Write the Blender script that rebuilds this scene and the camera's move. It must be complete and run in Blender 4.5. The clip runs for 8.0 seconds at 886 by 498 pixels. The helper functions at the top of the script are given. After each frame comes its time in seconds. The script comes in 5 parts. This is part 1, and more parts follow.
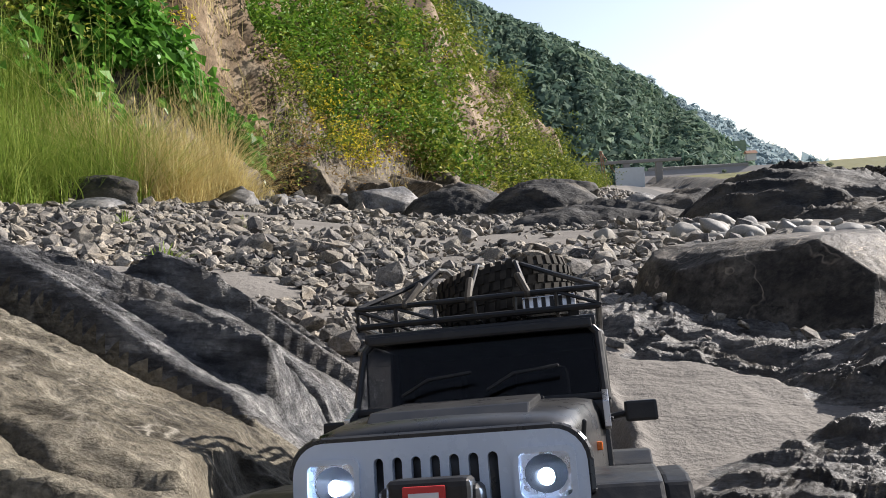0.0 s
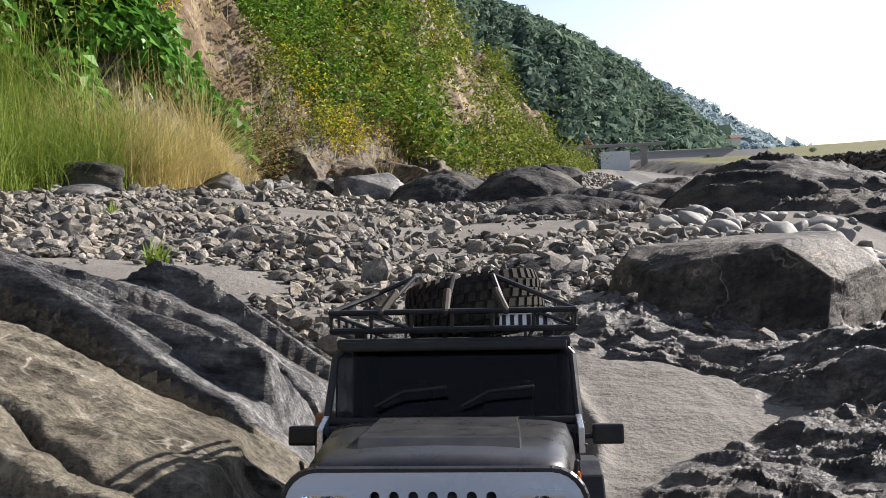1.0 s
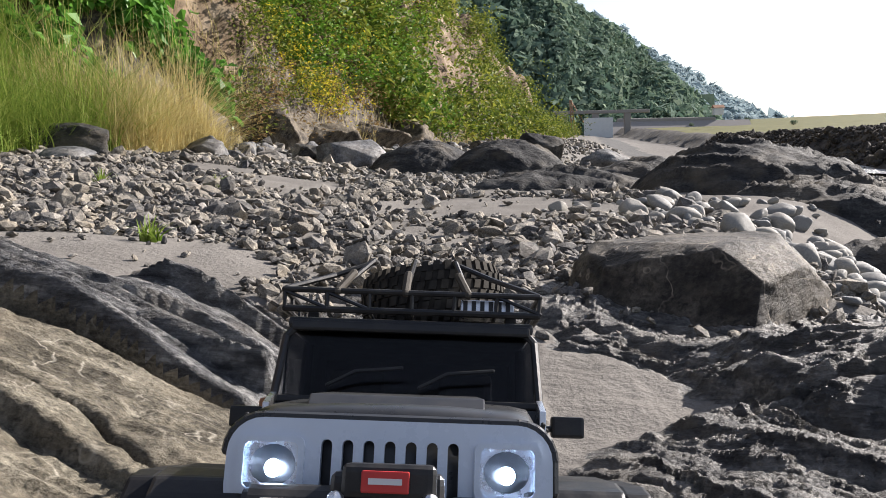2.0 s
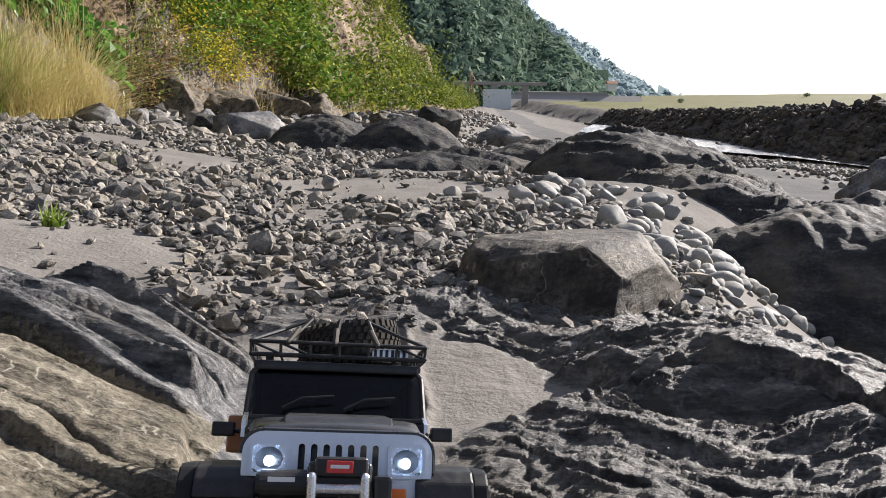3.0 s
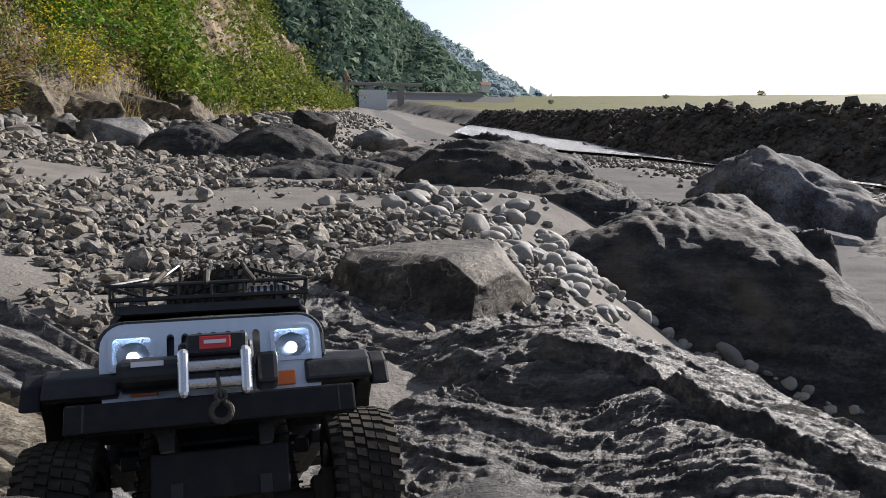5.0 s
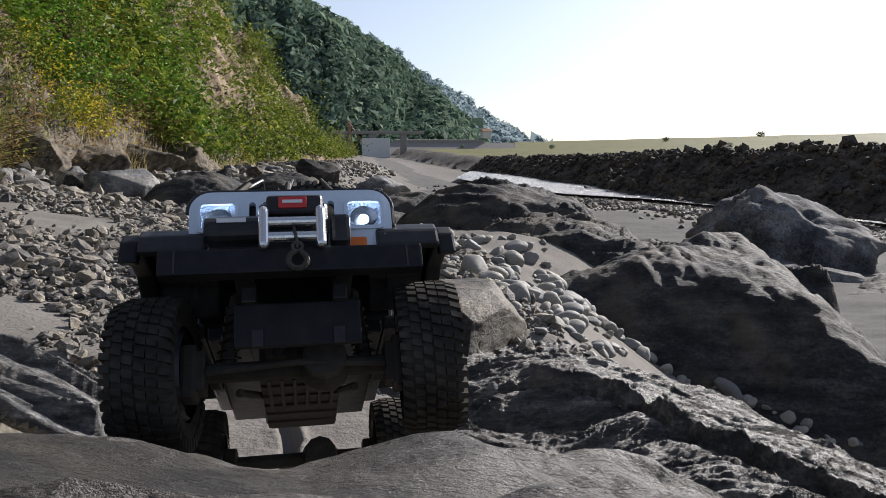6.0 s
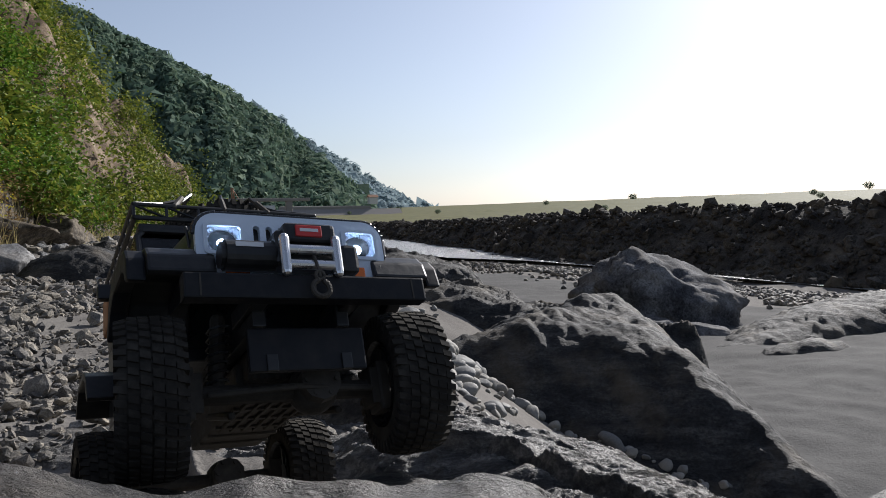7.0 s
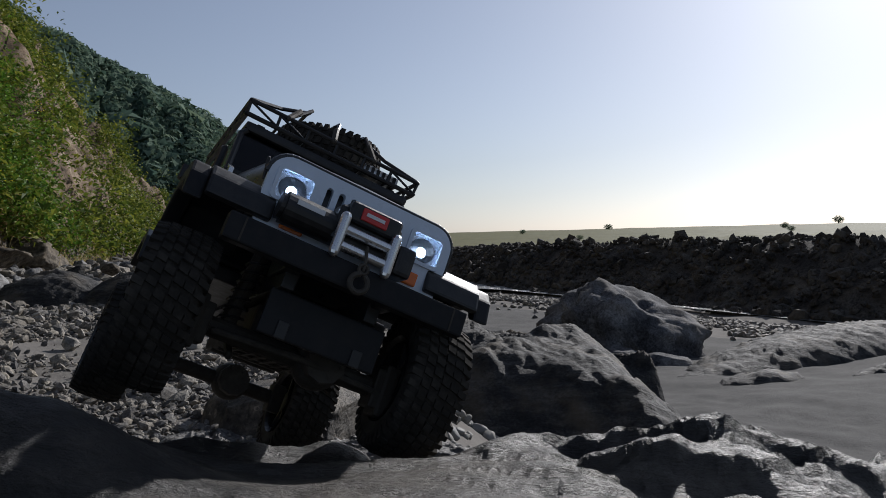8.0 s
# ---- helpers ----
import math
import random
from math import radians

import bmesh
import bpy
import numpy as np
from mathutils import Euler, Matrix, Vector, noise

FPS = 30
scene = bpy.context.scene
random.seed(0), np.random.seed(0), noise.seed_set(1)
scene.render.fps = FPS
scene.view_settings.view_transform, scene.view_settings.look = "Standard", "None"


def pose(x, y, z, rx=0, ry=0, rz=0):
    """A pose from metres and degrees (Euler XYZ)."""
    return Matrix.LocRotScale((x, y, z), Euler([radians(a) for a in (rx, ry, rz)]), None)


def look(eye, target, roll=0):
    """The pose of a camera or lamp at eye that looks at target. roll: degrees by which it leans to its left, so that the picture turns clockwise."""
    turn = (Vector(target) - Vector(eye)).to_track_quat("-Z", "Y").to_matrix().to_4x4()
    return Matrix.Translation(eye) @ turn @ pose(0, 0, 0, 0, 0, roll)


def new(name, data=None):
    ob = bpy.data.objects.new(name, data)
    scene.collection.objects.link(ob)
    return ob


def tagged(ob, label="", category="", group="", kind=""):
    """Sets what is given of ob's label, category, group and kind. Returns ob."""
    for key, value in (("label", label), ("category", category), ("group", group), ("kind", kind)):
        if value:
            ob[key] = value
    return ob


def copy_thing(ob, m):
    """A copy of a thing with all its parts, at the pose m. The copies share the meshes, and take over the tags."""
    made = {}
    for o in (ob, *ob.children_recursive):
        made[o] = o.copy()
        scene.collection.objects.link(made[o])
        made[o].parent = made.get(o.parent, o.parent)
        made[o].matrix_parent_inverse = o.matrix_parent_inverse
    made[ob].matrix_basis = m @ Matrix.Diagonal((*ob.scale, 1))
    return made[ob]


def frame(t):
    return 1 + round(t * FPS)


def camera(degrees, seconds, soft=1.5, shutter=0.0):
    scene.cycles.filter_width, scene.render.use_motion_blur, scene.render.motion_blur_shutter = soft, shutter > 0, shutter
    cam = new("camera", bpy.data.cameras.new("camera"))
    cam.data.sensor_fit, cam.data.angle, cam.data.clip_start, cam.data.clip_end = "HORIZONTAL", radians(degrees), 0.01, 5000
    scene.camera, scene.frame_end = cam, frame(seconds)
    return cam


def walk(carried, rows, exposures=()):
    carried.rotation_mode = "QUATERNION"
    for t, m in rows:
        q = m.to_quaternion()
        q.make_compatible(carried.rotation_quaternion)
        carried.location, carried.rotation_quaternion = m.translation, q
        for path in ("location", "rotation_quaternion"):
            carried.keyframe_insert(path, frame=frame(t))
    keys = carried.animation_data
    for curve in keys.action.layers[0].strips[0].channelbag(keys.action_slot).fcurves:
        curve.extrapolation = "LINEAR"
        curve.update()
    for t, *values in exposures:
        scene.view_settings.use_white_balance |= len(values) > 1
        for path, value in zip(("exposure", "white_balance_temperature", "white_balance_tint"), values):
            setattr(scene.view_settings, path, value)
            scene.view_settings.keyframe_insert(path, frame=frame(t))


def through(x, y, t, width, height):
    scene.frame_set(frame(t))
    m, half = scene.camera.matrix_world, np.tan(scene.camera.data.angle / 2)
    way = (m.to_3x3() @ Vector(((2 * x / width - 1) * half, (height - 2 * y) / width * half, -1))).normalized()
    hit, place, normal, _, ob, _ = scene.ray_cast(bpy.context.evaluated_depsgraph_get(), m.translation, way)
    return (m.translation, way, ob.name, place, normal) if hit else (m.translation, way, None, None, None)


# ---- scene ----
cam = camera(59.1, 8.0, 0.9)
PATH = [
    (0, (0.036, 0.087, 0.349), (0.012, 2.082, 0.203), -3.1),
    (0.5, (0.06, 0.035, 0.37), (0.052, 2.027, 0.195), -3.4),
    (1, (0.045, 0.002, 0.401), (0.056, 1.993, 0.209), -2.8),
    (1.2, (0.028, -0.033, 0.416), (0.074, 1.958, 0.224), -2.6),
    (2.3, (0.067, -0.246, 0.548), (0.143, 1.725, 0.217), -0.3),
    (2.5, (0.061, -0.292, 0.575), (0.186, 1.674, 0.23), 0.1),
    (3, (0.047, -0.389, 0.622), (0.362, 1.551, 0.25), 0.9),
    (3.5, (0.059, -0.442, 0.647), (0.449, 1.482, 0.264), 0.9),
    (3.8, (0.033, -0.494, 0.668), (0.436, 1.426, 0.282), 1.4),
    (4, (0.054, -0.506, 0.669), (0.454, 1.415, 0.284), 1.3),
    (4.5, (0.045, -0.563, 0.696), (0.585, 1.324, 0.315), 1.5),
    (4.7, (0.032, -0.582, 0.706), (0.624, 1.291, 0.328), 1.7),
    (5.8, (0.051, -0.672, 0.696), (0.677, 1.207, 0.418), 0.3),
    (6, (0.031, -0.706, 0.697), (0.637, 1.184, 0.446), -0.0),
    (6.2, (-0.008, -0.726, 0.714), (0.605, 1.165, 0.492), 0.4),
    (6.5, (-0.018, -0.759, 0.725), (0.653, 1.119, 0.575), -0.3),
    (7, (-0.06, -0.862, 0.739), (0.816, 0.934, 0.651), -0.9),
    (7.5, (-0.017, -0.952, 0.746), (0.91, 0.82, 0.704), -0.3),
    (7.8, (-0.043, -1.024, 0.764), (0.889, 0.745, 0.746), 0.0),
    (8, (-0.097, -1.141, 0.778), (0.832, 0.629, 0.76), -0.1),
]
walk(cam, [(t, look(eye, target, roll)) for t, eye, target, roll in PATH],
     [(0, 1.2, 6250, 14), (2.5, 1.28, 6250, 15), (3.5, 1.22, 6250, 15), (4.5, 1.0, 6200, 15), (6.0, 0.75, 6100, 14), (6.5, 0.85, 6050, 14),
      (7.0, 0.38, 5950, 13), (7.5, -0.08, 5900, 13), (8.0, -0.14, 5850, 13)])

# ---- light ----
world = bpy.data.worlds.new("sky")
scene.world = world
world.use_nodes = True
wn = world.node_tree
sky = wn.nodes.new("ShaderNodeTexSky")
sky.sky_type = "NISHITA"
sky.sun_disc = False
SUN_EL, SUN_AZ = 28.0, 60.0      # degrees; azimuth from +y towards +x
sky.sun_elevation, sky.sun_rotation = radians(SUN_EL), radians(SUN_AZ)
sky.air_density, sky.dust_density, sky.ozone_density = 1.0, 0.9, 2.5
haze = wn.nodes.new("ShaderNodeHueSaturation")
haze.inputs["Saturation"].default_value = 0.6
wn.links.new(sky.outputs[0], haze.inputs["Color"])
wn.links.new(haze.outputs[0], wn.nodes["Background"].inputs[0])
wn.nodes["Background"].inputs[1].default_value = 0.076
sun = new("sun", bpy.data.lights.new("sun", "SUN"))
sun.data.energy, sun.data.angle, sun.data.color = 5.0, radians(0.6), (1.0, 0.93, 0.82)
sun.matrix_world = look((0, 0, 0), (-math.sin(radians(SUN_AZ)) * math.cos(radians(SUN_EL)), -math.cos(radians(SUN_AZ)) * math.cos(radians(SUN_EL)), -math.sin(radians(SUN_EL))))


# ---- noise ----
def lattice(ix, iy, iz, seed):
    h = (ix * 374761393 + iy * 668265263 + iz * 2147483647 % 1274126177 * iz + seed * 974711) & 0xFFFFFFFF
    h = ((h ^ (h >> 13)) * 1274126177) & 0xFFFFFFFF
    h = ((h ^ (h >> 16)) * 2246822519) & 0xFFFFFFFF
    return ((h ^ (h >> 15)) & 0xFFFF) / 32767.5 - 1.0


def vnoise(x, y, z=0.0, seed=0):
    """Smooth value noise in -1..1."""
    x, y, z = np.broadcast_arrays(np.asarray(x, float), np.asarray(y, float), np.asarray(z, float))
    fx, fy, fz = np.floor(x), np.floor(y), np.floor(z)
    ix, iy, iz = fx.astype(np.int64), fy.astype(np.int64), fz.astype(np.int64)
    u, v, w = x - fx, y - fy, z - fz
    u, v, w = (a * a * a * (a * (a * 6 - 15) + 10) for a in (u, v, w))
    out = 0
    for dx, wx in ((0, 1 - u), (1, u)):
        for dy, wy in ((0, 1 - v), (1, v)):
            for dz, wz in ((0, 1 - w), (1, w)):
                out = out + wx * wy * wz * lattice(ix + dx, iy + dy, iz + dz, seed)
    return out


def fbm(x, y, z=0.0, octaves=4, seed=0, gain=0.5):
    out, a = 0, 1.0
    for k in range(octaves):
        out = out + a * vnoise(x * 2.03 ** k, y * 2.03 ** k, np.asarray(z) * 2.03 ** k, seed + 17 * k)
        a *= gain
    return out


def step(a, b, x):
    t = np.clip((x - a) / (b - a), 0, 1)
    return t * t * (3 - 2 * t)


def smax(a, b, k):
    h = np.clip(0.5 + 0.5 * (a - b) / k, 0, 1)
    return b + (a - b) * h + k * h * (1 - h)


def strata(u, v, seed, steps=6.0, edge=0.22):
    """Shelves of bedded rock: long along u, stepped across v."""
    n = fbm(u, v, 0, 5, seed, 0.55) * steps
    f = np.floor(n)
    return (f + step(0.0, edge, n - f) + 0.18 * (n - f)) / steps


def beds(v, along, seed, width, bend=0.5, stretch=2.0, lip=0.12, notch=0.0):
    """Edges of tilted beds: each rises sharply towards +v and sinks slowly back, and fades in and out along its length."""
    vv = v / width + bend * fbm(along * stretch, v / width * 0.35, 0, 3, seed)
    k = np.floor(vv)
    f = vv - k
    amp = np.clip(0.5 + 0.95 * vnoise(along * stretch * 1.7 + k * 3.71, k * 7.13, 0, seed + 3), 0, 1.3)
    return amp * (step(0, lip, f) - f - notch * np.exp(-((f - 0.965) / 0.04) ** 2))


def side(x, y, pts):
    """Signed distance to a line of points, positive on its left."""
    best, out = None, None
    for (ax, ay), (bx, by) in zip(pts, pts[1:]):
        dx, dy = bx - ax, by - ay
        t = np.clip(((x - ax) * dx + (y - ay) * dy) / (dx * dx + dy * dy), 0, 1)
        ex, ey = x - ax - t * dx, y - ay - t * dy
        d = np.hypot(ex, ey)
        sg = np.where(dx * ey - dy * ex >= 0, d, -d)
        out = sg if best is None else np.where(d < best, sg, out)
        best = d if best is None else np.minimum(d, best)
    return out


# ---- materials ----
def node_mat(name, rough=0.8, metal=0.0, spec=0.4):
    m = bpy.data.materials.new(name)
    m.use_nodes = True
    b = m.node_tree.nodes["Principled BSDF"]
    b.inputs["Roughness"].default_value, b.inputs["Metallic"].default_value = rough, metal
    b.inputs["Specular IOR Level"].default_value = spec
    return m, m.node_tree, b


def add(nt, kind, **values):
    n = nt.nodes.new(kind)
    for k, v in values.items():
        n.inputs[k.replace("_", " ")].default_value = v
    return n


def ramp(nt, fac, stops):
    r = nt.nodes.new("ShaderNodeValToRGB")
    el = r.color_ramp.elements
    while len(el) < len(stops):
        el.new(0.5)
    for e, (p, c) in zip(el, stops):
        e.position, e.color = p, (*c, 1)
    nt.links.new(fac, r.inputs[0])
    return r.outputs[0]


def coords(nt, scale=(1, 1, 1), turn=(0, 0, 0)):
    tc = nt.nodes.new("ShaderNodeTexCoord")
    mp = nt.nodes.new("ShaderNodeMapping")
    mp.inputs["Scale"].default_value = scale
    spin = nt.nodes.new("ShaderNodeMapping")
    spin.inputs["Rotation"].default_value = [radians(a) for a in turn]
    nt.links.new(tc.outputs["Object"], spin.inputs[0])
    nt.links.new(spin.outputs[0], mp.inputs[0])
    return mp.outputs[0]


def noise_of(nt, vec, scale, detail=6.0, rough=0.6):
    n = add(nt, "ShaderNodeTexNoise", Scale=scale, Detail=detail, Roughness=rough)
    if vec is not None:
        nt.links.new(vec, n.inputs["Vector"])
    return n.outputs[0]


def mix(nt, fac, a, b, mode="MIX"):
    n = nt.nodes.new("ShaderNodeMix")
    n.data_type, n.blend_type = "RGBA", mode
    for slot, v in ((0, fac), (6, a), (7, b)):
        if hasattr(v, "is_linked"):
            nt.links.new(v, n.inputs[slot])
        else:
            n.inputs[slot].default_value = v if slot == 0 else (*v, 1)
    return n.outputs[2]


def bump(nt, bsdf, height, strength, dist, normal=None):
    n = add(nt, "ShaderNodeBump", Strength=strength, Distance=dist)
    nt.links.new(height, n.inputs["Height"])
    if normal is not None:
        nt.links.new(normal, n.inputs["Normal"])
    nt.links.new(n.outputs[0], bsdf.inputs["Normal"])
    return n.outputs[0]


def rock_mat(name, dark, mid, light, stretch=(1, 1, 1), turn=(0, 0, 0), scale=6.0, rough=0.75, veins=None, bumpy=0.5, spec=0.35, island=False):
    m, nt, b = node_mat(name, rough, 0, spec)
    v = coords(nt, stretch, turn)
    plain = coords(nt)
    big = noise_of(nt, v, scale, 8, 0.65)
    fine = noise_of(nt, plain, scale * 14, 6, 0.7)
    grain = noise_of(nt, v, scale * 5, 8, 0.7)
    col = ramp(nt, big, [(0.38, dark), (0.5, mid), (0.63, light)])
    col = mix(nt, 0.7, col, ramp(nt, fine, [(0.36, (0.16, 0.16, 0.16)), (0.5, (0.5, 0.5, 0.5)), (0.64, (0.84, 0.84, 0.84))]), "OVERLAY")
    # hollows of the grain bump get crevice shade multiplied into the colour
    crevice_shade = ramp(nt, grain, [(0.36, (0.25, 0.25, 0.25)), (0.44, (1, 1, 1))])
    col = mix(nt, 0.75, col, crevice_shade, "MULTIPLY")
    stain = noise_of(nt, plain, scale * 0.7, 4)
    col = mix(nt, ramp(nt, stain, [(0.5, (0, 0, 0)), (0.68, (0.5, 0.5, 0.5))]), col, tuple(0.6 * a + 0.4 * c for a, c in zip(mid, (0.3, 0.24, 0.16))))
    if veins:
        w = add(nt, "ShaderNodeTexVoronoi", Scale=veins[1])
        w.feature = "DISTANCE_TO_EDGE"
        warp = add(nt, "ShaderNodeTexNoise", Scale=5.0, Detail=4.0)
        nt.links.new(plain, warp.inputs["Vector"])
        vm = nt.nodes.new("ShaderNodeVectorMath")
        vm.operation = "ADD"
        nt.links.new(warp.outputs["Color"], vm.inputs[0])
        nt.links.new(plain, vm.inputs[1])
        nt.links.new(vm.outputs[0], w.inputs["Vector"])
        patch = noise_of(nt, plain, 9.0, 5)
        lines = ramp(nt, w.outputs["Distance"], [(0.0, (0.8, 0.8, 0.8)), (0.02, (0, 0, 0))])
        gate = ramp(nt, patch, [(0.45, (0, 0, 0)), (0.62, (1, 1, 1))])
        col = mix(nt, mix(nt, 1.0, lines, gate, "MULTIPLY"), col, veins[0])
    if island:
        geo = nt.nodes.new("ShaderNodeNewGeometry")
        tone = ramp(nt, geo.outputs["Random Per Island"], [(0.0, (0.18, 0.18, 0.19)), (0.3, (0.42, 0.41, 0.4)), (0.65, (0.6, 0.56, 0.47)), (0.9, (0.74, 0.7, 0.62)), (1.0, (0.97, 0.95, 0.92))])
        col = mix(nt, 0.8, col, tone, "OVERLAY")
    nt.links.new(col, b.inputs["Base Color"])
    n0 = bump(nt, b, big, bumpy, 0.03)
    n1 = bump(nt, b, grain, bumpy, 0.012, n0)
    bump(nt, b, fine, bumpy * 0.8, 0.004, n1)
    return m


def object_tone(nt, col):
    """Vary a colour from piece to piece."""
    info = nt.nodes.new("ShaderNodeObjectInfo")
    tone = ramp(nt, info.outputs["Random"], [(0.0, (0.33, 0.34, 0.35)), (0.4, (0.5, 0.5, 0.49)), (0.75, (0.6, 0.57, 0.5)), (1.0, (0.72, 0.7, 0.66))])
    return mix(nt, 0.85, col, tone, "OVERLAY")


def plain_mat(name, col, rough=0.5, metal=0.0, spec=0.5, grime=0.25, bumpy=0.0, scale=60.0):
    m, nt, b = node_mat(name, rough, metal, spec)
    v = coords(nt)
    n = noise_of(nt, v, scale, 6, 0.65)
    n2 = noise_of(nt, v, scale * 0.2, 4)
    dust = tuple(0.55 * c + 0.45 * d for c, d in zip(col, (0.2, 0.18, 0.15)))
    c1 = mix(nt, ramp(nt, n, [(0.45, (0, 0, 0)), (0.75, (grime, grime, grime))]), col, dust)
    c1 = mix(nt, ramp(nt, n2, [(0.5, (0, 0, 0)), (0.8, (grime, grime, grime))]), c1, dust)
    nt.links.new(c1, b.inputs["Base Color"])
    nt.links.new(ramp(nt, n, [(0.3, (rough * 0.8,) * 3), (0.7, (min(1, rough * 1.25),) * 3)]), b.inputs["Roughness"])
    if bumpy:
        bump(nt, b, n, bumpy, 0.001)
    return m


def leaf_mat(name, a, b_, c, rough=0.55, through=0.35):
    m, nt, b = node_mat(name, rough, 0, 0.12)
    geo = nt.nodes.new("ShaderNodeNewGeometry")
    col = ramp(nt, geo.outputs["Random Per Island"], [(0.0, a), (0.55, b_), (1.0, c)])
    big = noise_of(nt, coords(nt), 0.7, 3)
    col = mix(nt, 0.5, col, ramp(nt, big, [(0.3, (0.3, 0.34, 0.3)), (0.7, (0.7, 0.68, 0.6))]), "OVERLAY")
    nt.links.new(col, b.inputs["Base Color"])
    tr = nt.nodes.new("ShaderNodeBsdfTranslucent")
    nt.links.new(col, tr.inputs["Color"])
    ms = nt.nodes.new("ShaderNodeMixShader")
    ms.inputs[0].default_value = through
    out = nt.nodes["Material Output"]
    nt.links.new(b.outputs[0], ms.inputs[1])
    nt.links.new(tr.outputs[0], ms.inputs[2])
    nt.links.new(ms.outputs[0], out.inputs[0])
    return m


def sand_mat(name, a, b_, wet=0.0):
    m, nt, b = node_mat(name, 0.95 - wet, 0, 0.12)
    v = coords(nt)
    g = noise_of(nt, v, 180.0, 4, 0.7)
    d = noise_of(nt, v, 38.0, 5, 0.6)
    p = noise_of(nt, v, 2.2, 5, 0.6)
    col = ramp(nt, p, [(0.32, a), (0.68, b_)])
    col = mix(nt, 0.5, col, ramp(nt, g, [(0.3, (0.3, 0.3, 0.3)), (0.7, (0.72, 0.72, 0.72))]), "OVERLAY")
    nt.links.new(col, b.inputs["Base Color"])
    n1 = bump(nt, b, d, 0.7, 0.012)
    bump(nt, b, g, 0.6, 0.002, n1)
    return m


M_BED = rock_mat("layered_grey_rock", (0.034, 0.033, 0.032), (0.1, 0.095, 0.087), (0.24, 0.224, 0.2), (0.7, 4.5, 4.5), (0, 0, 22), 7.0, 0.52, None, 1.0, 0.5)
# crest rock: the truck's shadow and the shade are put into its dark colour
M_CREST = rock_mat("shade_darkened_folded_rock", (0.012, 0.0115, 0.0105), (0.03, 0.0275, 0.024), (0.08, 0.071, 0.06), (0.8, 3.0, 3.0), (0, 0, 14), 6.0, 0.5, None, 1.0, 0.5)
M_STONE = rock_mat("blue_grey_river_boulder", (0.045, 0.045, 0.049), (0.095, 0.095, 0.1), (0.19, 0.19, 0.193), (1, 1, 1), (0, 0, 0), 2.0, 0.9, None, 0.9, 0.12)
M_SLAB = rock_mat("blue_grey_slab", (0.028, 0.028, 0.03), (0.125, 0.125, 0.127), (0.32, 0.312, 0.295), (0.9, 6.0, 6.0), (0, 0, 16), 7.0, 0.5, None, 1.0, 0.5)
M_TAN = rock_mat("tan_block_rock", (0.07, 0.06, 0.042), (0.16, 0.14, 0.102), (0.27, 0.243, 0.185), (0.7, 1.6, 1.6), (0, 0, 16), 10.0, 0.7, ((0.6, 0.55, 0.45), 3.2), 1.0, 0.3)
M_DARK = rock_mat("dark_shale", (0.012, 0.012, 0.0125), (0.028, 0.0275, 0.027), (0.068, 0.065, 0.06), (0.8, 2.4, 2.4), (0, 0, 30), 3.5, 0.75, None, 1.0, 0.25)
M_EARTH = rock_mat("dark_earthy_rock", (0.03, 0.025, 0.019), (0.08, 0.066, 0.05), (0.16, 0.135, 0.1), (1, 1, 2), (20, 30, 0), 4.0, 0.85, None, 1.0, 0.2)
M_BOULDER = rock_mat("brown_grey_boulder", (0.02, 0.017, 0.014), (0.055, 0.047, 0.037), (0.135, 0.115, 0.088), (1, 1, 2), (20, 30, 0), 5.0, 0.7, ((0.4, 0.33, 0.25), 2.2), 1.0, 0.35)
M_GREY = rock_mat("smooth_grey_stone", (0.05, 0.05, 0.052), (0.105, 0.105, 0.106), (0.2, 0.197, 0.192), (1, 1, 1), (0, 0, 0), 3.0, 0.7, None, 0.8, 0.35)
M_GRAVEL = rock_mat("broken_grey_stone", (0.08, 0.078, 0.074), (0.16, 0.15, 0.137), (0.27, 0.25, 0.22), (1, 1, 1), (0, 0, 0), 12.0, 0.75, None, 0.6, 0.35, True)
M_SAND = sand_mat("grey_river_sand", (0.13, 0.12, 0.108), (0.19, 0.177, 0.16))
M_SILT = sand_mat("pale_silt", (0.075, 0.073, 0.07), (0.115, 0.112, 0.107))
M_SOIL = rock_mat("brown_hill_soil", (0.05, 0.035, 0.02), (0.13, 0.09, 0.055), (0.25, 0.2, 0.14), (1, 1, 1), (0, 0, 0), 1.2, 0.9, None, 1.0, 0.15)
M_BANK = rock_mat("dark_gravel_bank", (0.028, 0.025, 0.022), (0.056, 0.05, 0.043), (0.1, 0.09, 0.077), (1, 1, 1), (0, 0, 0), 1.2, 0.9, None, 1.0, 0.2)
M_FIELD = leaf_mat("dry_grass_field", (0.085, 0.085, 0.03), (0.12, 0.115, 0.042), (0.16, 0.145, 0.058), 0.8, 0.1)
# forest green with mild air haze mixed into the base colour
M_WOODS = leaf_mat("haze_toned_woods", (0.075, 0.125, 0.10), (0.12, 0.175, 0.135), (0.18, 0.235, 0.165), 0.9, 0.3)
# strong distance haze painted into the leaf colour of the far ridge
M_FAR = leaf_mat("pale_haze_toned_woods", (0.25, 0.32, 0.37), (0.28, 0.35, 0.4), (0.31, 0.38, 0.42), 0.9, 0.4)
M_TREE = leaf_mat("field_tree_leaf", (0.10, 0.14, 0.10), (0.14, 0.18, 0.12), (0.18, 0.22, 0.15), 0.8, 0.3)
M_VINE = leaf_mat("broad_green_leaf", (0.04, 0.12, 0.015), (0.08, 0.2, 0.025), (0.14, 0.29, 0.05), 0.33, 0.35)
M_SHRUB = leaf_mat("shrub_leaf", (0.05, 0.085, 0.012), (0.13, 0.17, 0.025), (0.28, 0.29, 0.045), 0.6, 0.32)
